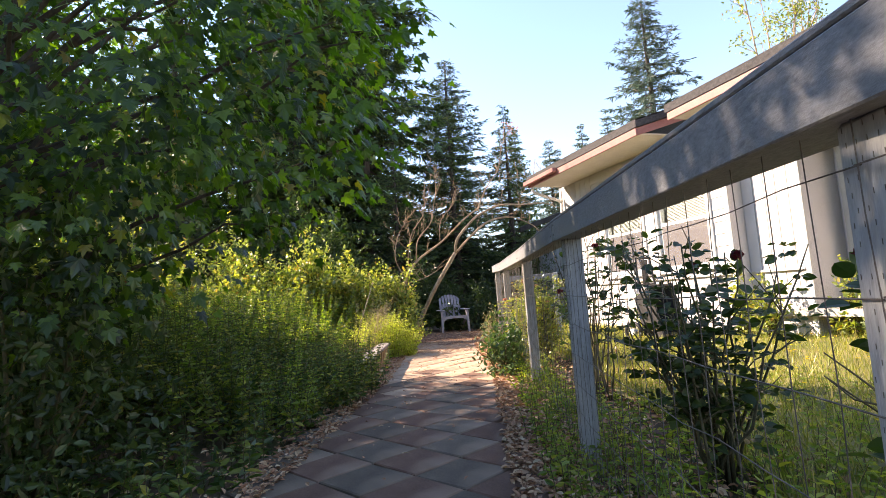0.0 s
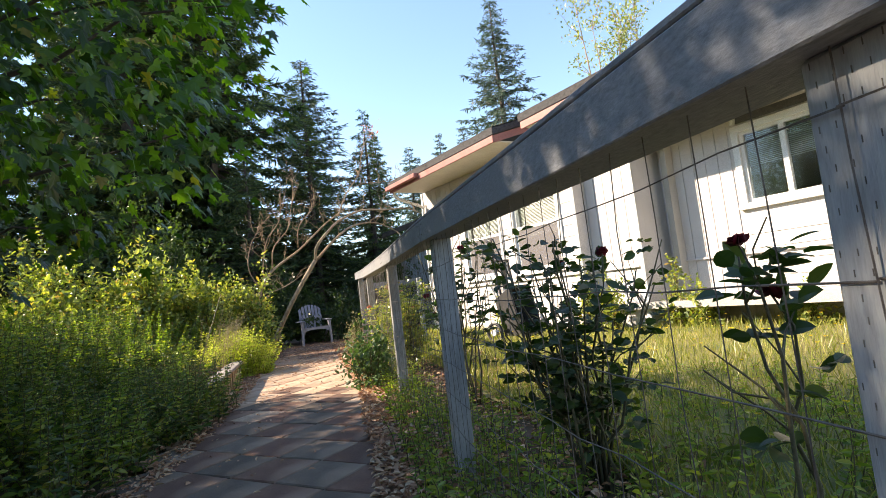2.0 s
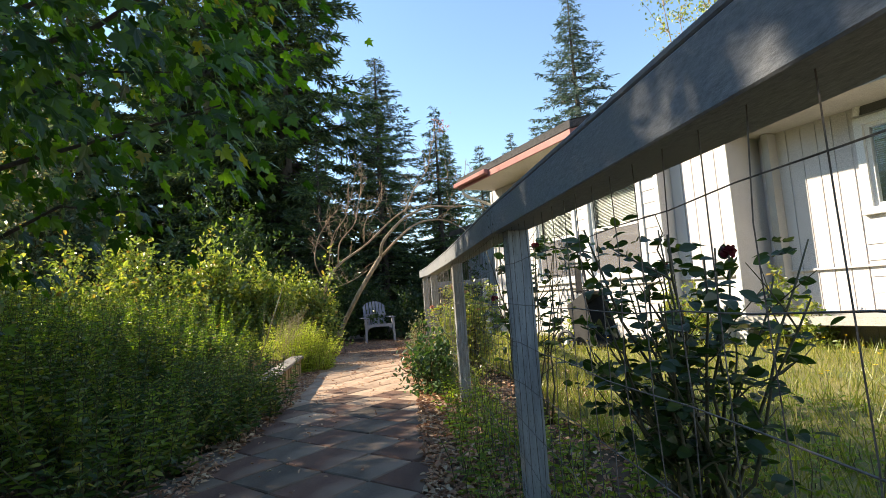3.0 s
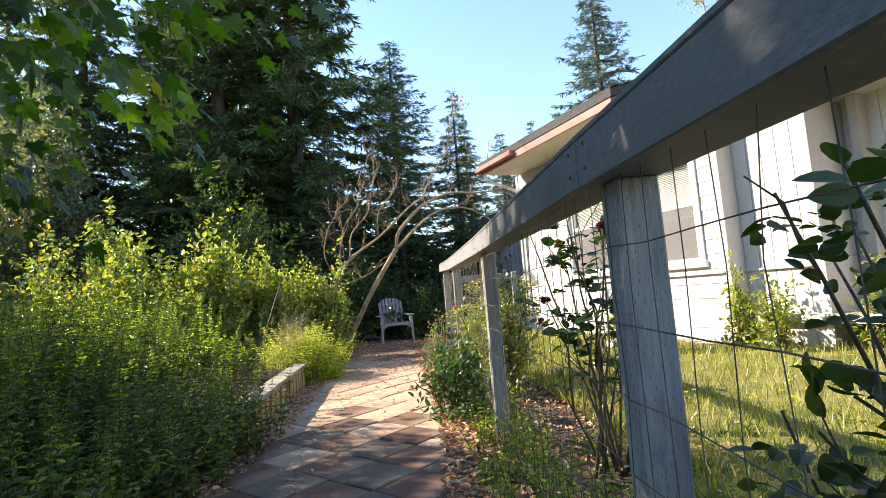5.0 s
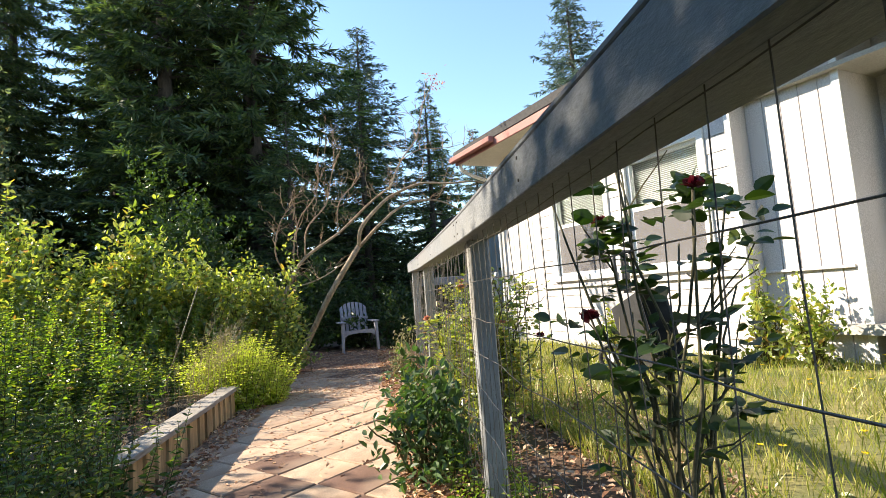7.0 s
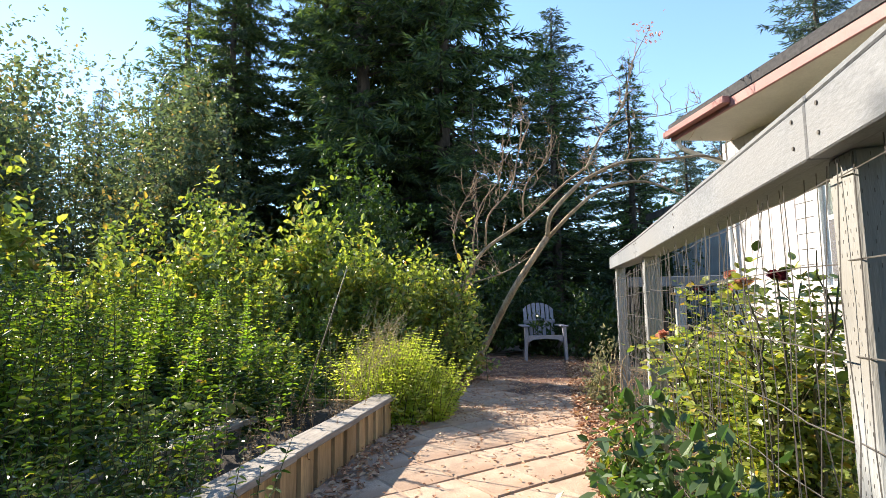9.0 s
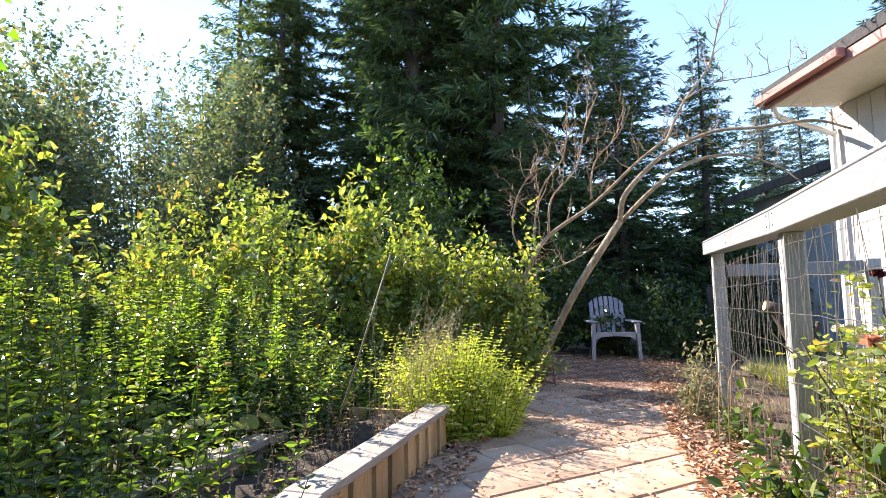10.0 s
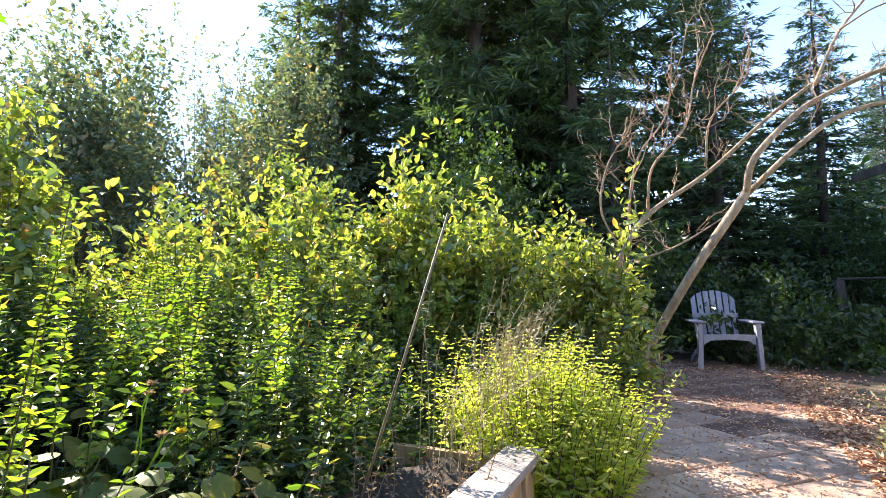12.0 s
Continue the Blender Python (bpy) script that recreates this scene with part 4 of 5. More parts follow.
# the last two are made up tall here to throw shade on the path's end
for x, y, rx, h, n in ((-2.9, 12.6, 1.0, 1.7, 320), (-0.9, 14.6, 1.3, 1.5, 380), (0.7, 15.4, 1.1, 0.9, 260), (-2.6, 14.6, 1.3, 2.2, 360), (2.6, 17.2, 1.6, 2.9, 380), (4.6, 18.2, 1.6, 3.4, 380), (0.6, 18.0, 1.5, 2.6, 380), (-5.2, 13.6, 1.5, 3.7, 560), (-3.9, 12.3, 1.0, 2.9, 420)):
    shrub(x, y, rx, rx * 0.9, h, n, 0.09, "shade_leaf", "woodland shrub under the firs, leaves darkened for shade")

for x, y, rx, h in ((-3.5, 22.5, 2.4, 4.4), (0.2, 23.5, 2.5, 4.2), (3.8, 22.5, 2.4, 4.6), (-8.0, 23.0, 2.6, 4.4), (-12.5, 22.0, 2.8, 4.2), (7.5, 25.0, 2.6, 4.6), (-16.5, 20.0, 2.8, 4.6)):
    shrub(x, y, rx, rx, h, 420, 0.3, "shade_leaf", "thicket filling the wood's edge, leaves darkened for shade", "thicket", per=11, twig_len=1.1, low=-0.05)

# never in view: added behind the camera to cut sky light on the foreground
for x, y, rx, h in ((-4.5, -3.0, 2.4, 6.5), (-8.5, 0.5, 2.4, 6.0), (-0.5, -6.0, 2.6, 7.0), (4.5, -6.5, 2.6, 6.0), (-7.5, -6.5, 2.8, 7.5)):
    shrub(x, y, rx, rx, h, 420, 0.3, "shade_leaf", "unseen thicket added behind the start to block sky light", "thicket", per=11, twig_len=1.1, low=-0.05)

# ---- weeds between path, planter and hedge ----
edge = lambda y: path_mid(y) - 0.80


def rise_h(x, y):
    d = edge(y) - x
    return 0.42 + min(1.0, max(0, d) / 0.9) * 0.58


spots = scatter(950, -4.2, -1.0, 3.6, 6.6, lambda x, y: x < edge(y) + 0.05 and not (y > 6.1 and x > -1.75))
for some, mat, said in ((spots[:560], "herb", "dense green mint-like weeds beside the path"), (spots[560:], "fresh", "fresh green sprigs among the weeds beside the path")):
    herb_patch("weeds", some, [rise_h(x, y) * rng.uniform(0.55, 1.15) for x, y in some], mat, said, 0.062, 20, lean=0.24)
spots = scatter(1150, -4.4, -2.15, 6.3, 9.2, lambda x, y: x < -2.2 - 0.1 * math.sin(5 * y) and math.hypot(x + 2.75, y - 6.8) > 0.55)
herb_patch("weeds", spots, [rng.uniform(0.45, 0.95) * (0.75 + 0.16 * (-2.2 - x)) * (1.35 if rng.uniform() < 0.1 else 1.0) * (0.6 if y > 8.1 and x > -3.2 else 1.0) * (0.5 if y < 7.4 and x > -3.4 else 1.0) for x, y in spots], "herb", "tall green mint-like weeds behind the planter", 0.064, 24, lean=0.28)
spots = scatter(650, -4.2, -2.25, 6.0, 9.2)
herb_patch("weeds", spots, [rng.uniform(0.15, 0.42) for _ in spots], "herb", "low green leaves under the tall weeds", 0.06, 24, 0.5, 0.1, 0.35)
spots = scatter(170, -1.75, -1.1, 4.5, 5.95, lambda x, y: x < edge(y) + 0.22)
herb_patch("weeds", spots, [rng.uniform(0.4, 0.66) for _ in spots], "herb", "green weeds leaning over the raised bed's near end", 0.055, 22, lean=0.3)
spots = scatter(170, -4.3, -1.9, 5.2, 10.6, lambda x, y: x < -2.4 and not (7.9 < y < 9.5 and x > -3.6))
herb_patch("weeds", spots, [rng.uniform(0.7, 1.25) for _ in spots], "fresh", "light green leafy spires standing out of the weeds", 0.05, 24, 0.5, 0.5, 0.2)
spots = scatter(420, -2.7, -1.3, 9.1, 11.6, lambda x, y: x < edge(y) + 0.02)
herb_patch("weeds", spots, [rng.uniform(0.35, 0.75) for _ in spots], "herb", "green weeds along the path's far edge", 0.05, 18)
spots = scatter(560, -2.3, -1.35, 8.30, 9.25, lambda x, y: math.hypot((x + 1.83) / 0.42, (y - 8.75) / 0.48) < 1 and not (y < 8.36 and x > -1.8))
herb_patch("weeds", spots, [rng.uniform(0.75, 1.15) * (0.80 - 0.36 * math.hypot((x + 1.9) / 0.42, (y - 8.75) / 0.48)) for x, y in spots], "gold", "bright lime green weeds at the planter's end", 0.058, 30, 0.36, 0.08, 0.3)
spots = scatter(420, -3.2, -0.95, 1.2, 3.7, lambda x, y: x < edge(y) + 0.02)
herb_patch("weeds", spots, [rng.uniform(0.1, 0.38) for _ in spots], "herb", "low green weeds in the shade", 0.085, 12, 0.45)
spots = scatter(330, 0.30, 0.95, 2.0, 6.4, lambda x, y: path_mid(y) + 0.80 < x < fence_x(y) + 0.25)
herb_patch("weeds", spots, [rng.uniform(0.12, 0.34) for _ in spots], "fresh", "light green weeds at the foot of the fence", 0.05, 20)
spots = scatter(1250, 0.85, 3.2, 0.2, 5.6)
herb_patch("weeds", spots, [rng.uniform(0.1, 0.42) * (1.25 - 0.18 * y) for x, y in spots], "fresh", "low green weeds inside the fence", 0.06, 16)



def broadleaf(x, y, n, label):
    """Low plant with round stalked leaves."""
    ob = thing("broadleaf_plant", pose(x, y, ground_z(x, y)), label, "plant")
    sb, lb = Build(), Build()
    for k in range(n):
        a, r, h = rng.uniform(0, TAU), rng.uniform(0.05, 0.34), rng.uniform(0.12, 0.42)
        tip = np.array((r * math.cos(a), r * math.sin(a), h))
        sb.tube(bent((0.2 * tip[0], 0.2 * tip[1], -0.03), tip, -0.03, 0.01, 4), np.linspace(0.004, 0.0025, 4), 4)
        out = unit(np.array((tip[0] + 0.12, tip[1] - 0.05, -0.05)) + rng.normal(0, 0.08, 3))
        sd = unit(np.cross(out, (0, 0, 1.0)) + rng.normal(0, 0.15, 3))
        nn = np.cross(sd, out)
        L = rng.uniform(0.065, 0.125)
        ang = np.linspace(0, TAU, 13)[:-1]
        u, v = 0.48 * np.sin(ang) * (1 + 0.12 * np.cos(ang)), 0.45 - 0.5 * np.cos(ang)
        v[0] = 0.06
        rim = tip + L * (u[:, None] * sd + v[:, None] * out - (0.35 * u ** 2 + 0.25 * (v - 0.3) ** 2)[:, None] * nn)
        mid = tip + L * (0.42 * out + 0.03 * nn)
        lb.add(np.vstack([rim, mid]), [(q, (q + 1) % 12, 12) for q in range(12)])
    stuff(part("stalk_work", sb, "stem", ob))
    stuff(part("foliage", lb, "broad", ob))
    return ob


for x, y, n in ((-2.55, 6.6, 36), (-2.95, 7.0, 38), (-2.5, 7.15, 30), (-3.35, 6.7, 34), (-2.6, 6.05, 30), (-3.5, 7.3, 30)):
    broadleaf(x, y, n, "broad round yellowing leaves behind the raised bed")

# dry seed grass over the planter's end: arching stalks with feathery heads
gb = Build()
for _ in range(110):
    x0, y0 = rng.normal(-1.98, 0.12), rng.normal(8.45, 0.22)
    a, L, r = rng.normal(-0.3, 0.9), rng.uniform(0.3, 0.92), rng.uniform(0.05, 0.34)
    c, s = math.cos(a), math.sin(a)
    p = smooth_path([(x0, y0, 0.14), (x0 + r * 0.25 * c, y0 + r * 0.25 * s, 0.14 + L * 0.6), (x0 + r * c, y0 + r * s, 0.14 + L * rng.uniform(0.75, 1.05))], 4)
    gb.tube(p, np.linspace(0.0024, 0.001, len(p)), 3)
    k = 12
    f = rng.uniform(0.45, 1, k)
    base = np.stack([np.interp(f, np.linspace(0, 1, len(p)), p[:, q]) for q in range(3)], 1)
    blades(gb, base, np.stack([rng.normal(0.3 * c, 0.5, k), rng.normal(0.3 * s, 0.5, k), rng.normal(0.4, 0.4, k)], 1), rng.uniform(0.015, 0.05, k), 0.003)
tagged(part("dry_grass", gb, "straw"), "dry straw-coloured seed grass over the planter", "grass", kind="stuff")

# tall flower stalk leaning over the raised bed
hawk = thing("flower_stalks", pose(-2.6, 7.0, 0.15), "thin green stalks with a yellow flower and dried heads", "flower")
for q, (dx, dy, h, kind) in enumerate(((0.16, 0.1, 0.36, "yellow"), (0.12, 0.02, 0.52, "dried"), (0.24, 0.06, 0.50, "dried"), (0.05, 0.05, 0.48, "dried"), (0.22, 0.0, 0.38, "dried"))):
    p = bent((0.02 * q - 0.04, 0, 0), (dx, dy, h), -0.03, 0.008, 6)
    part("stalk", Build().tube(p, np.linspace(0.0035, 0.002, 6), 5), "fresh", hawk, smooth=True)
    fb5 = Build()
    a = np.arange(14) * TAU / 14
    leaves(fb5, np.repeat([p[-1]], 14, 0), np.stack([np.cos(a), np.sin(a), np.where(np.arange(14) % 2, 0.4, 1.2)], 1), 0.024, 0.5)
    part("flower_head", fb5, kind, hawk, "yellow flower" if kind == "yellow" else "dried brown seed head")

# ---- grass, flowers and litter ----
n = 46000
y = rng.uniform(-1, 13, n)
x = np.array([fence_x(v) for v in y]) + 0.7 + rng.uniform(0, 1, n) ** 1.5 * 5.5
gb = Build()
blades(gb, np.stack([x, y, np.full(n, 0.0)], 1), np.stack([rng.normal(0, 0.4, n), rng.normal(0, 0.4, n), np.ones(n)], 1), rng.uniform(0.05, 0.2, n), 0.0035)
tagged(part("grass", gb, "grass"), "sparse yellow-green lawn grass", "grass", kind="stuff")
n = 170
y, x = rng.uniform(2.5, 10.5, n), rng.uniform(1.7, 4.8, n)
fb3, sb3 = Build(), Build()
for px, py in zip(x, y):
    h = rng.uniform(0.12, 0.3)
    sb3.tube([(px, py, 0), (px + rng.normal(0, 0.02), py, h)], 0.0015, 3)
    a = np.arange(7) * TAU / 7
    leaves(fb3, np.repeat([(px, py, h)], 7, 0), np.stack([np.cos(a), np.sin(a), np.full(7, 0.35)], 1), 0.018, 0.6)
dandelion = thing("dandelions", pose(0, 0, 0), "small yellow flowers scattered over the lawn", "flowers", kind="stuff")
part("stems", sb3, "stem", dandelion)
part("petals", fb3, "yellow", dandelion)


def litter(name, n, place, z, label, size=(0.02, 0.055)):
    b = Build()
    pts = np.array([place() for _ in range(n)])
    base = np.column_stack([pts, np.full(n, z) + rng.uniform(0, 0.015, n)])
    leaves(b, base, np.stack([rng.normal(0, 1, n), rng.normal(0, 1, n), rng.normal(0, 0.22, n)], 1), rng.uniform(*size, n), 0.55, 0.3, 0.1, 1.6)
    return tagged(part(name, b, "litter"), label, "leaves", kind="stuff")


def right_edge():
    y = rng.uniform(1.5, 13.2)
    return path_mid(y) + 0.62 + abs(rng.normal(0, 0.28)), y


def left_edge():
    y = rng.uniform(1.5, 13.2)
    return path_mid(y) - 0.68 - abs(rng.normal(0, 0.16)) + 0.12, y


litter("fallen_leaves", 10500, right_edge, 0.035, "reddish brown fallen leaves along the path and fence")
litter("fallen_leaves", 3800, left_edge, 0.035, "brown fallen leaves along the weedy path edge")
litter("fallen_leaves", 2600, lambda: (path_mid(9) + rng.normal(0.1, 0.6), 14 - abs(rng.normal(0, 4.5))), 0.036, "scattered dry leaves lying on the pavers", (0.012, 0.04))
litter("fallen_leaves", 6500, lambda: (path_mid(11) + rng.uniform(-0.75, 0.85), rng.uniform(8.6, 13.8)), 0.034, "reddish needles and leaf crumbs strewn over the far pavers", (0.008, 0.026))
litter("fallen_leaves", 5200, lambda: (rng.uniform(0.4, 1.7), rng.uniform(1.5, 9.5)), 0.012, "brown fallen leaves under the roses")
litter("fallen_leaves", 900, lambda: (rng.uniform(-4, -1.1), rng.uniform(0.5, 4)), 0.03, "brown fallen leaves under the maple")

# ---- planter ----
BED = pose(-1.70, 8.25, 0, 0, 0, 7.3) @ pose(1.528, -8.36, 0)
planter = thing("planter", BED, "raised garden bed of cedar boards with a grey cap plank", "planter")
PL0, PL1, PZ = 5.9, 8.36, 0.25
px = lambda y: -1.50 - 0.012 * (y - 6)
y = PL0
while y < PL1 - 0.02:
    for wide, out, gap in ((rng.uniform(0.035, 0.05), 0.014, 0.002), (rng.uniform(0.09, 0.15), 0.003, 0.03)):
        y1 = min(y + wide, PL1)
        if y1 - y > 0.02:
            part("board", Build().box((px(y) - 0.032, y, -0.05), (px(y) + out, y1, PZ - 0.002 - rng.uniform(0, 0.006))), "board", planter)
        y = y1 + gap
part("backing_board", Build().box((-1.56, PL0, -0.05), (-1.534, PL1 - 0.005, PZ - 0.012)), "compost", planter)
for i in range(3):
    y0, y1 = PL0 + i * 0.83, PL0 + (i + 1) * 0.83 - 0.006
    y1 = min(y1, PL1 + 0.02)
    part("cap_plank", Build().box((px(y0) - 0.13, y0, PZ), (px(y0) + 0.035, y1, PZ + 0.035), chamfer=0.004), "plank", planter)
    part("cap_plank", Build().box((-2.32, y0, PZ - 0.02), (-2.18, y1 - (0.9 if i == 2 else 0), PZ + 0.015), chamfer=0.004), "plank", planter)
part("back_board", Build().box((-2.27, PL0, -0.05), (-2.23, PL1 - 0.9, PZ - 0.022)), "plank", planter)
part("end_board", Build().box((-2.2, PL1 - 0.04, -0.05), (px(PL1) - 0.04, PL1, PZ - 0.01)), "board", planter)
sx = np.linspace(-2.2, -1.56, 9)
sy = np.linspace(PL0, PL1 - 0.05, 40)
bed_soil = sheet("compost_bed", list(sx), list(sy), lambda x, y: 0.16 + 0.05 * math.sin(9 * x) * math.cos(6 * y), "compost", "dark crumbly soil inside the raised bed", "soil", 0.012)
spots = scatter(150, -2.15, -1.6, 5.0, 8.3)
bed_soil.matrix_basis = BED
dry_weeds = herb_patch("weeds", [s for s in spots], [rng.uniform(0.3, 0.5) for _ in spots], "dried", "dried brown weeds in the raised bed", 0.03, 16, 0.4, 0.5, 0.3, "twig")
dry_weeds.matrix_basis = BED
stake = thing("garden_stake", pose(-2.06, 7.5, 0.15), "thin leaning bamboo stake in the raised bed", "stake")
part("cane", Build().tube([(0, 0, 0), (0.19, 0.02, 0.54), (0.38, 0.03, 1.07)], [0.006, 0.005, 0.004], 7), "pole", stake, smooth=True)

# ---- leaning bare tree at the path's end ----
bare = thing("bare_tree", pose(-2.1, 11.76, 0) @ Matrix.Diagonal((1.02, 1, 1.02, 1)), "leaning leafless small tree arching over the path", "tree")


def limb(points, r0, r1, y=0.0, label="", twigs=0, mat="limb", tl=0.5):
    """A limb through guide points (across, up) in the tree's leaning plane, with twigs of its own."""
    pts = smooth_path([(x + 1.95, y + 0.12 * math.sin(1.7 * z + i), z) for i, (x, z) in enumerate(points)], 5)
    ob = part("limb", Build().tube(pts, np.linspace(r0, r1, len(pts)), 8), mat, bare, smooth=True)
    b = Build()
    for _ in range(twigs):
        i = rng.integers(len(pts) // 4, len(pts))
        L = tl * rng.uniform(0.4, 1.2)
        d = unit(np.array((rng.normal(0.05, 0.5), rng.normal(0, 0.5), rng.uniform(0.3, 1.1))))
        p = bent(pts[i], pts[i] + d * L, rng.normal(0, 0.05), 0.02, 5)
        b.tube(p, np.linspace(0.0065, 0.002, 5), 4)
        for _ in range(4):
            j = rng.integers(1, 5)
            e = p[j] + unit(d + rng.normal(0, 0.6, 3)) * L * 0.45
            b.tube(bent(p[j], e, 0, 0.015, 4), np.linspace(0.004, 0.0012, 4), 4)
    if twigs:
        stuff(part("twig_work", b, "twig", ob))
    return pts


limb([(-1.95, -0.1), (-1.68, 0.48), (-1.26, 1.16), (-0.8, 1.86)], 0.05, 0.042)
limb([(-0.8, 1.86), (-0.72, 2.15), (-0.42, 2.5), (-0.2, 2.68), (0.26, 2.83), (0.74, 2.78), (1.18, 2.76), (1.5, 2.62)], 0.034, 0.012, 0, "", 16, "limb", 0.4)
limb([(-0.8, 1.86), (-0.42, 2.2), (-0.02, 2.5), (0.49, 2.56), (0.9, 2.36), (1.05, 2.2)], 0.028, 0.008, 0.08, "", 8, "limb", 0.35)
limb([(-0.24, 2.72), (-0.03, 3.2), (0.26, 3.62), (0.4, 4.1), (0.62, 4.5)], 0.016, 0.004, -0.05, "", 12, "limb", 0.5)
limb([(-0.03, 3.2), (0.3, 3.4), (0.77, 3.42), (1.2, 3.5)], 0.009, 0.003, 0.0, "", 10, "twig", 0.35)
limb([(-2.3, 0.0), (-2.2, 0.7), (-1.95, 1.32), (-1.69, 1.74), (-1.12, 2.15), (-0.56, 2.6), (-0.15, 2.85)], 0.04, 0.012, 0.1, "", 16, "limb", 0.55)
limb([(-1.9, 1.4), (-1.85, 1.9), (-1.75, 2.4), (-1.5, 2.8), (-1.4, 3.25)], 0.016, 0.005, 0.12, "", 14, "twig", 0.55)
limb([(-1.69, 1.74), (-1.6, 2.2), (-1.3, 2.6), (-1.2, 3.1), (-0.99, 3.5)], 0.015, 0.005, 0.05, "", 14, "twig", 0.5)
limb([(-1.95, 1.32), (-2.15, 1.8), (-2.1, 2.3), (-1.9, 2.7)], 0.014, 0.005, 0.15, "", 12, "twig", 0.5)
limb([(-1.12, 2.15), (-1.05, 2.6), (-0.75, 3.0), (-0.7, 3.4)], 0.012, 0.004, 0.0, "", 10, "twig", 0.45)
limb([(-2.9, 0.2), (-2.5, 0.9), (-2.2, 1.2), (-1.5, 1.4), (-0.95, 1.75)], 0.022, 0.006, 0.35, "", 8, "limb", 0.4)
tip = Build()
n = 46
leaves(tip, np.array((0.62 + 1.95, -0.05, 4.5)) + rng.normal(0, 0.09, (n, 3)), rng.normal(0, 1, (n, 3)), 0.05, 0.5)
part("last_leaves", tip, "pink", bare, "few faded pink leaves at the top shoot")


# ---- chair ----
def adirondack(m):
    ch = thing("garden_chair", m, "lavender-grey plastic adirondack chair at the path's end", "chair")
    slat_w, gap = 0.062, 0.019
    for i in range(7):
        u = (i - 3) * (slat_w + gap)
        top = 0.42 + 0.66 * math.sqrt(0.30 ** 2 - (abs(u) + 0.032) ** 2) - 0.01
        b = Build()
        k = 9
        zs = np.linspace(0, top, k)
        bow = lambda z: 0.22 * z / 0.6 + 0.02 * math.sin(3 * z)
        x0, x1 = u - slat_w / 2, u + slat_w / 2
        pts, fs = [], []
        for z in zs:
            c = 0.028 * (u / 0.25) ** 2
            pts += [(x0 * (1 + 0.12 * z), -bow(z) - c, z), (x1 * (1 + 0.12 * z), -bow(z) - c, z), (x1 * (1 + 0.12 * z), -bow(z) - c - 0.02, z), (x0 * (1 + 0.12 * z), -bow(z) - c - 0.02, z)]
        # the head follows one arc over all slats
        arc = lambda x: 0.42 + 0.66 * math.sqrt(max(0.0, 0.30 ** 2 - x * x))
        za, zb = arc(x0), arc(x1)
        c = 0.028 * (u / 0.25) ** 2
        pts += [(x0 * (1 + 0.12 * za), -bow(za) - c, za), (x1 * (1 + 0.12 * zb), -bow(zb) - c, zb), (x1 * (1 + 0.12 * zb), -bow(zb) - c - 0.02, zb), (x0 * (1 + 0.12 * za), -bow(za) - c - 0.02, za)]
        for j in range(k):
            for s in range(4):
                fs.append((j * 4 + s, j * 4 + (s + 1) % 4, (j + 1) * 4 + (s + 1) % 4, (j + 1) * 4 + s))
        fs += [(3, 2, 1, 0), (k * 4, k * 4 + 1, k * 4 + 2, k * 4 + 3)]
        pts = [(x, -0.16 + y, z + 0.34) for x, y, z in pts]
        part("back_slat", b.add(pts, fs), "chair", ch)
    part("back_rail", Build().box((-0.30, -0.235, 0.60), (0.30, -0.205, 0.66), pose(0, -0.07, 0, 0), chamfer=0.006), "chair", ch)
    for i in range(6):
        y = -0.20 + i * 0.093
        z = 0.335 + 0.012 * i
        part("seat_slat", Build().box((-0.27, y, z), (0.27, y + 0.083, z + 0.022), chamfer=0.005), "chair", ch)
    apron = Build()
    prof = [(-0.31, 0.30), (-0.22, 0.35), (0, 0.365), (0.22, 0.35), (0.31, 0.30)]
    for (xa, za), (xb, zb) in zip(prof[:-1], prof[1:]):
        apron.add([(xa, 0.36, za), (xb, 0.36, zb), (xb, 0.36, 0.42), (xa, 0.36, 0.42), (xa, 0.385, za), (xb, 0.385, zb), (xb, 0.385, 0.42), (xa, 0.385, 0.42)],
                  [(0, 1, 2, 3), (4, 7, 6, 5), (0, 4, 5, 1), (3, 2, 6, 7), (0, 3, 7, 4), (1, 5, 6, 2)])
    part("apron", apron, "chair", ch)
    for s in (-1, 1):
        leg = Build()
        leg.add([(s * 0.31, 0.30, 0.555), (s * 0.37, 0.30, 0.555), (s * 0.37, 0.40, 0.555), (s * 0.31, 0.40, 0.555), (s * 0.335, 0.34, 0.0), (s * 0.385, 0.34, 0.0), (s * 0.385, 0.43, 0.0), (s * 0.335, 0.43, 0.0)],
                [(0, 1, 2, 3), (4, 7, 6, 5), (0, 4, 5, 1), (1, 5, 6, 2), (2, 6, 7, 3), (3, 7, 4, 0)])
        part("front_leg", leg, "chair", ch)
        rear = Build()
        rear.add([(s * 0.275, 0.33, 0.37), (s * 0.31, 0.33, 0.37), (s * 0.31, 0.33, 0.30), (s * 0.275, 0.33, 0.30), (s * 0.275, -0.45, 0.07), (s * 0.31, -0.45, 0.07), (s * 0.31, -0.43, 0.0), (s * 0.275, -0.43, 0.0)],
                 [(0, 1, 2, 3), (4, 7, 6, 5), (0, 4, 5, 1), (1, 5, 6, 2), (2, 6, 7, 3), (3, 7, 4, 0)])
        part("rear_leg", rear, "chair", ch)
        part("arm", Build().box((min(s * 0.27, s * 0.41), -0.26, 0.556), (max(s * 0.27, s * 0.41), 0.43, 0.582), chamfer=0.012), "chair", ch)
    return ch


adirondack(pose(-1.34, 13.72, 0.02, 0, 0, 198) @ Matrix.Diagonal((0.94, 0.94, 1.02, 1)))


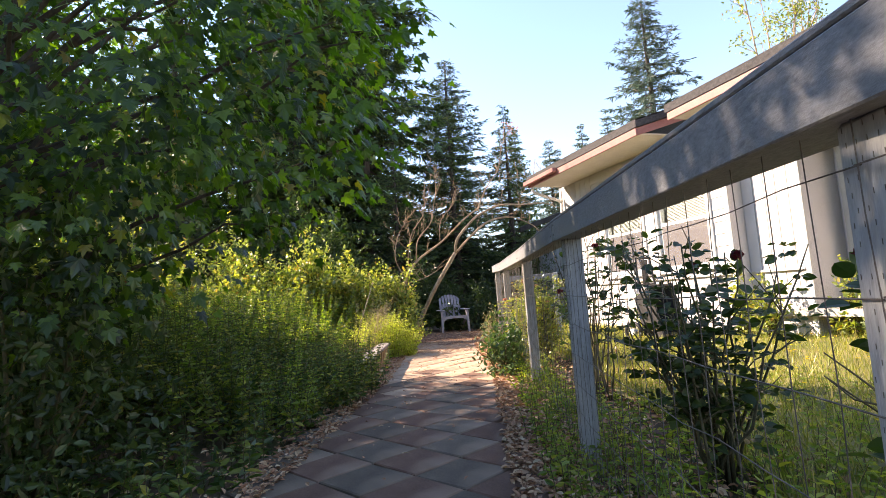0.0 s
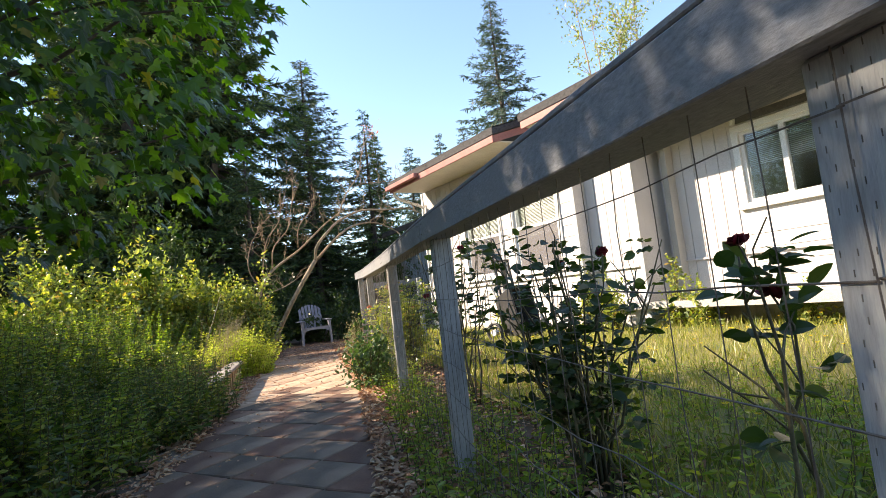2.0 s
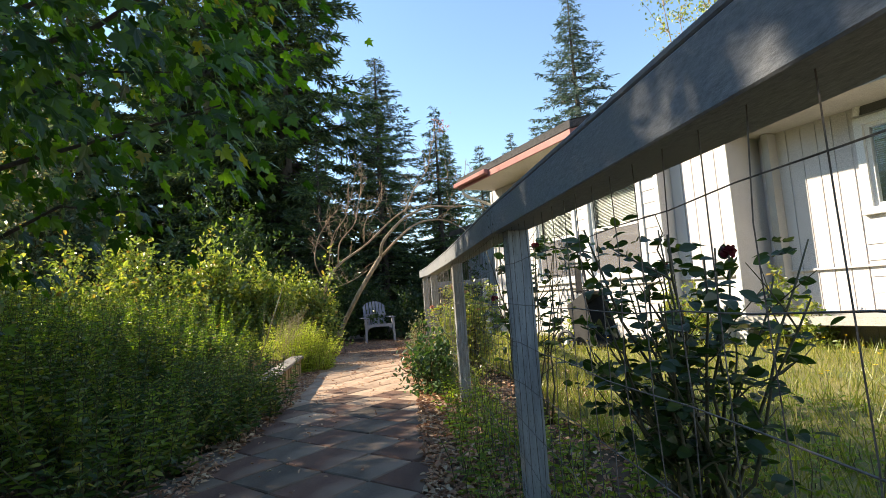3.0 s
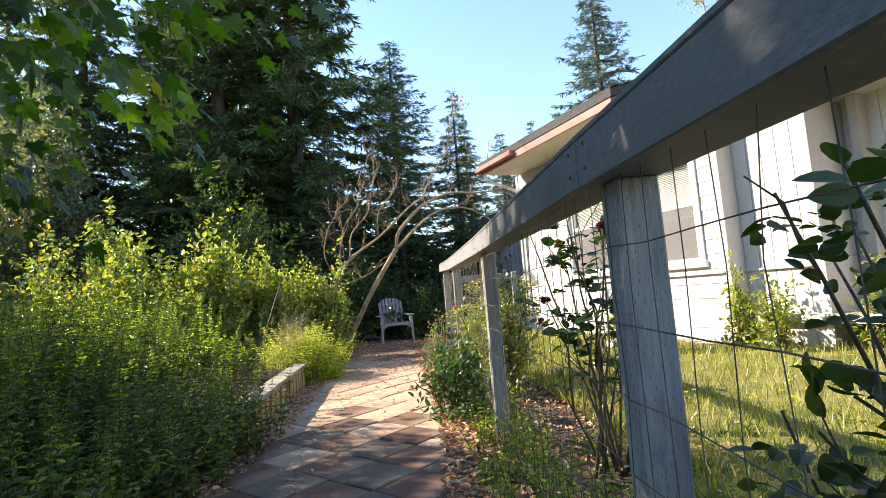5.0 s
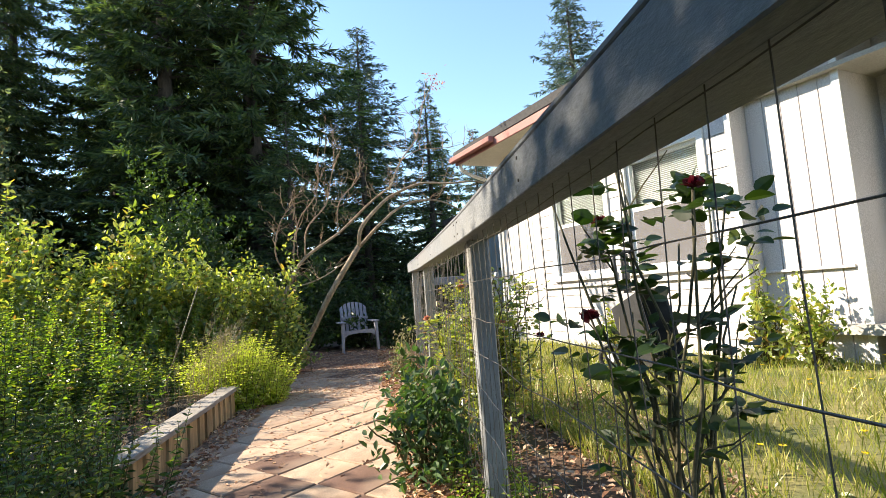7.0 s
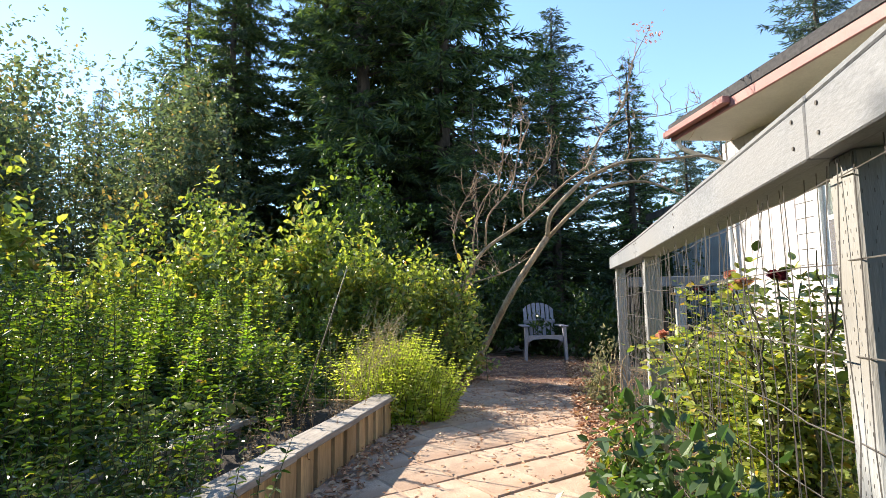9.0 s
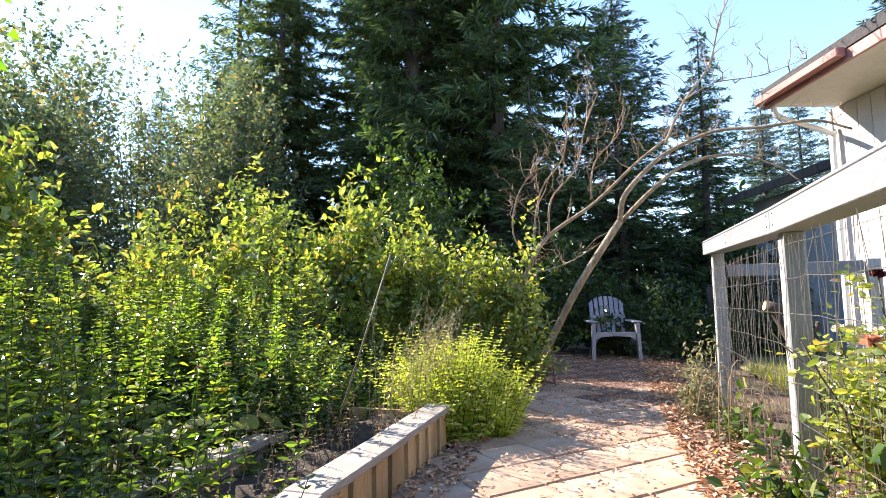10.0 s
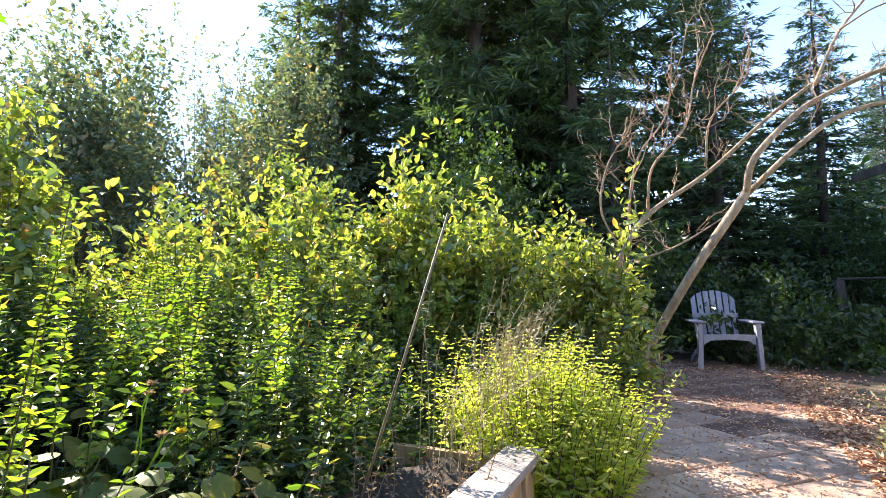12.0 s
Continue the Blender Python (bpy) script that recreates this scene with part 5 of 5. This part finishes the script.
# ---- roses and other garden plants ----
def rose(x, y, canes, height, spread, leaf_n, label, blooms, low=0.25, size=0.05, bloom=0.12):
    ob = thing("rose_bush", pose(x, y, 0), label, "rose bush")
    sb, lb = Build(), Build()
    heads = {}
    for i in range(canes):
        a = rng.uniform(0, TAU)
        h = height * rng.uniform(0.6, 1.05)
        r = spread * rng.uniform(0.2, 1.0)
        tip = np.array((r * math.cos(a), r * math.sin(a), h))
        p = bent((rng.normal(0, 0.05), rng.normal(0, 0.05), -0.03), tip, -0.04, 0.02, 7)
        part("cane", Build().tube(p, np.linspace(0.008, 0.003, 7), 6), "cane", ob, smooth=True)
        m = leaf_n
        t = rng.uniform(low, 1, m)
        c = np.stack([np.interp(t, np.linspace(0, 1, 7), p[:, q]) for q in range(3)], 1)
        d = unit(np.stack([rng.normal(0, 1, m), rng.normal(0, 1, m), rng.normal(0.2, 0.3, m)], 1))
        for q in (0.05, 0.09, 0.13):
            sideways = np.cross(d, (0, 0, 1.0))
            for s in (-1, 1) if q < 0.12 else (0,):
                round_leaves(lb, c + d * q, d * 0.5 + sideways * s, size * rng.uniform(0.6, 1.25, m))
        if blooms and rng.uniform() < bloom:
            heads.setdefault(blooms[rng.integers(len(blooms))], []).append(tip)
        for _ in range(2):
            j = rng.integers(2, 6)
            e = p[j] + unit(np.array((rng.normal(0, 1), rng.normal(0, 1), 1.2))) * 0.25
            sb.tube(bent(p[j], e, 0, 0.01, 4), np.linspace(0.004, 0.002, 4), 4)
    stuff(part("shoot_work", sb, "cane", ob))
    # near bushes get leaves darkened for backlight, sunlit ones the bright leaf
    stuff(part("foliage", lb, "rose" if y < 5 else "shrub", ob))
    for colour, tips in heads.items():
        for c in tips:
            fb4 = Build()
            for ring, (nn, tilt, L) in enumerate(((5, 0.1, 0.036), (6, 0.7, 0.034), (5, 1.6, 0.029), (4, 3.0, 0.024))):
                a = np.arange(nn) * TAU / nn + ring
                leaves(fb4, np.repeat([c], nn, 0) + rng.normal(0, 0.003, (nn, 3)), np.stack([np.cos(a), np.sin(a), np.full(nn, tilt)], 1), L, 1.0, 0.3, -0.2)
            part("bloom", fb4, colour, ob, {"red": "dark red rose bloom", "pink": "salmon rose bloom", "white": "white rose bloom", "yellow": "yellow bloom"}[colour])
    return ob


rose(1.22, 2.80, 22, 1.10, 0.52, 11, "dark leafy rose bush behind the wire fence", ["red"], size=0.054, bloom=0.07)
rose(1.36, 1.75, 3, 1.04, 0.15, 5, "tall sparse rose with dark red blooms", ["red"], bloom=0.6, size=0.07)
rose(0.98, 4.85, 13, 1.46, 0.32, 7, "tall rose canes behind the wire fence", ["red"], 0.45, 0.066)
rose(0.60, 6.75, 20, 1.08, 0.42, 46, "rose bush with red, salmon and white blooms", ["pink", "white", "pink", "white", "red"], bloom=0.7, size=0.034)
rose(0.50, 7.5, 18, 1.0, 0.40, 46, "rose bush with red, salmon and white blooms", ["pink", "white", "pink", "white", "red"], bloom=0.7, size=0.034)
shrub(0.62, 7.15, 0.40, 0.75, 0.85, 340, 0.038, "shrub", "leafy green plants under the roses", per=12)
shrub(0.17, 6.12, 0.32, 0.38, 0.70, 190, 0.056, "kale", "blue-green broad-leaved plant at the fence post", per=7, twig_len=0.25, spires=0)
shrub(0.05, 7.4, 0.24, 0.5, 0.55, 110, 0.055, "herb", "thin leafy plant beside the path", per=8)
shrub(-0.18, 9.75, 0.2, 0.24, 0.72, 70, 0.045, "sage", "grey-green dusty plant at the fence corner", per=12, twig_len=0.3, wood="straw", width=0.4)
shrub(0.02, 9.2, 0.2, 0.4, 0.35, 60, 0.05, "herb", "small leafy plant at the fence foot", per=8)
shrub(0.55, 9.0, 0.3, 0.5, 0.9, 60, 0.05, "shade_leaf", "thin shrub inside the garden corner", per=6)
for u, v, h in ((5.35, -0.35, 1.15), (5.8, -0.3, 1.0), (6.55, 0.3, 1.4), (6.9, 0.35, 0.8), (9.2, 0.3, 1.35), (9.8, 0.2, 1.2), (3.5, -0.5, 0.7), (8.2, 0.4, 0.6)):
    x, y, _ = HOUSE @ Vector((u, v, 0))
    shrub(x, y, 0.3, 0.3, h, 70, 0.07, "shrub", "tall flowering plant against the house wall", per=10, low=0.1)

# pruned old stem and dry stalks at the fence corner
pruned = thing("pruned_stump", pose(0.43, 9.48, 0), "thick sawn-off grey brown shrub stem behind the wire", "stump")
pts = smooth_path([(0.0, -0.02, -0.05), (0.01, 0.0, 0.18), (0.06, 0.03, 0.44), (-0.02, 0.05, 0.68), (-0.09, 0.06, 0.86)], 5)
part("stem", Build().tube(pts, np.linspace(0.03, 0.036, len(pts)), 9), "bark", pruned, smooth=True)
part("cut_stub", Build().tube([pts[-1] + np.array((0.05, 0, 0.0)), pts[-1] + np.array((-0.06, -0.02, 0.03))], 0.042, 9), "bark", pruned, smooth=True)
part("cut_face", Build().tube([pts[-1] + np.array((-0.055, -0.019, 0.0287)), pts[-1] + np.array((-0.064, -0.021, 0.031))], 0.038, 9), "straw", pruned, "pale sawn end")
part("side_stem", Build().tube(smooth_path([(0.06, 0.03, 0.42), (0.12, 0.0, 0.6), (0.15, -0.03, 0.78)], 5), 0.016, 7), "bark", pruned, smooth=True)
dry = thing("dry_stalks", pose(0, 0, 0), "pale dried stalks drooping at the fence corner", "stalks", kind="stuff")
db = Build()
for _ in range(15):
    y0 = rng.uniform(8.0, 9.8)
    x0 = fence_x(y0) - rng.uniform(0.0, 0.22)
    a, L = rng.uniform(0, TAU), rng.uniform(0.2, 0.5)
    r = rng.uniform(0.08, 0.22)
    c, s = r * math.cos(a), r * math.sin(a)
    db.tube(smooth_path([(x0, y0, 0.0), (x0 + 0.2 * c, y0 + 0.2 * s, L), (x0 + c, y0 + s, L * rng.uniform(0.85, 1.1)), (x0 + 1.5 * c, y0 + 1.5 * s, L * rng.uniform(0.1, 0.7))], 4), 0.0026, 4)
part("stalk_work", db, "dried", dry)

# ---- tipped garden cart on the lawn ----
cart = thing("garden_cart", pose(2.52, 8.92, 0, 0, 0, -52), "black plastic garden cart tipped on end on the lawn", "cart")
tub = Build()
o = [(-0.40, 0.27), (0.40, 0.27), (0.40, -0.27), (-0.40, -0.27)]
lo, hi = 0.76, 1.0
tm = pose(0.02, 0, 0.44, 0, 78, 0)
outer = [(x * lo, y * lo, -0.20) for x, y in o] + [(x * hi, y * hi, 0.20) for x, y in o]
inner = [(x * lo * 0.93, y * lo * 0.93, -0.17) for x, y in o] + [(x * hi * 0.94, y * hi * 0.94, 0.201) for x, y in o]
tub.add([(tm @ Vector(p))[:] for p in outer + inner],
        [(3, 2, 1, 0), (0, 1, 5, 4), (1, 2, 6, 5), (2, 3, 7, 6), (3, 0, 4, 7), (8, 9, 10, 11), (8, 12, 13, 9), (9, 13, 14, 10), (10, 14, 15, 11), (11, 15, 12, 8), (4, 5, 13, 12), (5, 6, 14, 13), (6, 7, 15, 14), (7, 4, 12, 15)])
part("tub", tub, "black", cart, "scuffed black plastic tub standing on its end")
rim = Build()
for (xa, ya), (xb, yb) in zip(o, o[1:] + o[:1]):
    rim.tube([tm @ Vector((xa * 1.01, ya * 1.01, 0.20)), tm @ Vector((xb * 1.01, yb * 1.01, 0.20))], 0.016, 6)
part("rim", rim, "black", cart)
for y in (-0.2, 0.2):
    part("handle_bar", Build().tube(smooth_path([(-0.10, y, 0.74), (-0.14, y * 0.95, 1.0), (-0.17, y * 0.85, 1.33)], 4), 0.021, 7), "black", cart, smooth=True)
part("hand_grip", Build().tube([(-0.17, -0.19, 1.33), (-0.17, 0.19, 1.33)], 0.02, 7), "black", cart)
part("brace_plate", Build().box((-0.152, -0.07, 0.86), (-0.128, 0.07, 1.30), chamfer=0.006), "black", cart)
part("cross_bar", Build().tube([(-0.135, -0.2, 0.90), (-0.135, 0.2, 0.90)], 0.016, 7), "black", cart)
part("axle", Build().tube([(-0.20, -0.36, 0.17), (-0.20, 0.36, 0.17)], 0.011, 7), "metal", cart)
for s in (-1, 1):
    wb = Build()
    wb.tube([(-0.20 + 0.145 * math.cos(a), s * 0.34, 0.17 + 0.145 * math.sin(a)) for a in np.linspace(0, TAU, 21)], 0.026, 6)
    wheel = part("wheel", wb, "black", cart, smooth=True)
    for k in range(6):
        a = k * TAU / 6
        part("spoke", Build().tube([(-0.20, s * 0.34, 0.17), (-0.20 + 0.13 * math.cos(a), s * 0.34, 0.17 + 0.13 * math.sin(a))], 0.010, 5), "black", wheel)
    part("hub_cap", Build().tube([(-0.20, s * 0.30, 0.17), (-0.20, s * 0.385, 0.17)], [0.055, 0.05], 12), "hub", wheel, "round white hub cap")

# birch behind the house
birch = thing("birch_tree", pose(*at((0.3, 0.1), 27, 24), 0), "thin half-bare tree with yellowing leaves behind the house", "tree")
bb, bl = Build(), Build()
for i in range(9):
    a = rng.uniform(0, TAU)
    top = np.array((2.6 * math.cos(a) * rng.uniform(0.2, 1), 2.6 * math.sin(a) * rng.uniform(0.2, 1), rng.uniform(9.5, 13.5)))
    p = bent((0, 0, 0), top, -0.6, 0.15, 9)
    bb.tube(p, np.linspace(0.09, 0.012, 9), 6)
    for _ in range(16):
        j = rng.integers(4, 9)
        e = p[j] + unit(np.array((rng.normal(0, 1), rng.normal(0, 1), 1.1))) * rng.uniform(0.6, 1.8)
        q = bent(p[j], e, -0.1, 0.06, 5)
        bb.tube(q, np.linspace(0.018, 0.005, 5), 4)
        if i % 3:
            m = 30
            leaves(bl, q[rng.integers(1, 5, m)] + rng.normal(0, 0.16, (m, 3)), rng.normal(0, 1, (m, 3)), 0.13, 0.6)
stuff(part("limb_work", bb, "limb", birch))
stuff(part("foliage", bl, "shrub", birch))

# ---- pavers ----
SIDE, GAP, THICK = 0.348, 0.009, 0.026


def paver_mesh(seed, material):
    r = np.random.default_rng(seed)
    h = SIDE / 2 - GAP / 2
    c = 0.006
    ring = [(-h, -h), (h, -h), (h, h), (-h, h)]
    j = r.normal(0, 0.0018, (4, 2))
    pts = [(x + dx, y + dy, 0.0) for (x, y), (dx, dy) in zip(ring, j)] + [(x + dx, y + dy, THICK - c) for (x, y), (dx, dy) in zip(ring, j)] + [((x + dx) * 0.965, (y + dy) * 0.965, THICK) for (x, y), (dx, dy) in zip(ring, j)]
    fs = [(8, 9, 10, 11)] + [(i, (i + 1) % 4, 4 + (i + 1) % 4, 4 + i) for i in range(4)] + [(4 + i, 4 + (i + 1) % 4, 8 + (i + 1) % 4, 8 + i) for i in range(4)]
    return Build().add(pts, fs).mesh("paver", material)


greys = [paver_mesh(i, "paver_grey") for i in range(3)]
reds = [paver_mesh(9 + i, "paver_red") for i in range(3)]
dusty = [paver_mesh(20 + i, "paver_dust_sun") for i in range(3)]
lay = pose(0, 0, 0, 0, 0, 53) @ pose(0.086, -0.155, 0)
for i in range(-26, 40):
    for j in range(-26, 40):
        c = lay @ Vector(((i + 0.5) * SIDE, (j + 0.5) * SIDE, 0.006))
        if -2.0 < c.y < 15.2 and abs(c.x - path_mid(c.y)) < 0.80:
            me = (greys if (i + j) % 2 else reds)[(i * 7 + j * 3) % 3]
            # from where the shade ends: dusty pavers, their paleness partly painted sun
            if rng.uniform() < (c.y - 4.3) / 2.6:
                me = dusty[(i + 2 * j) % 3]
            # far end: darker red pavers stand in for its shade and reddish litter
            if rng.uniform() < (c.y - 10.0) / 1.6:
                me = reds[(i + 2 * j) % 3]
            ob = part("paver", me, "", paving)
            ob.matrix_basis = Matrix.Translation((0, 0, rng.uniform(-0.002, 0.003))) @ lay @ pose((i + 0.5) * SIDE, (j + 0.5) * SIDE, 0.006, rng.normal(0, 0.5), rng.normal(0, 0.5), rng.normal(0, 0.5))
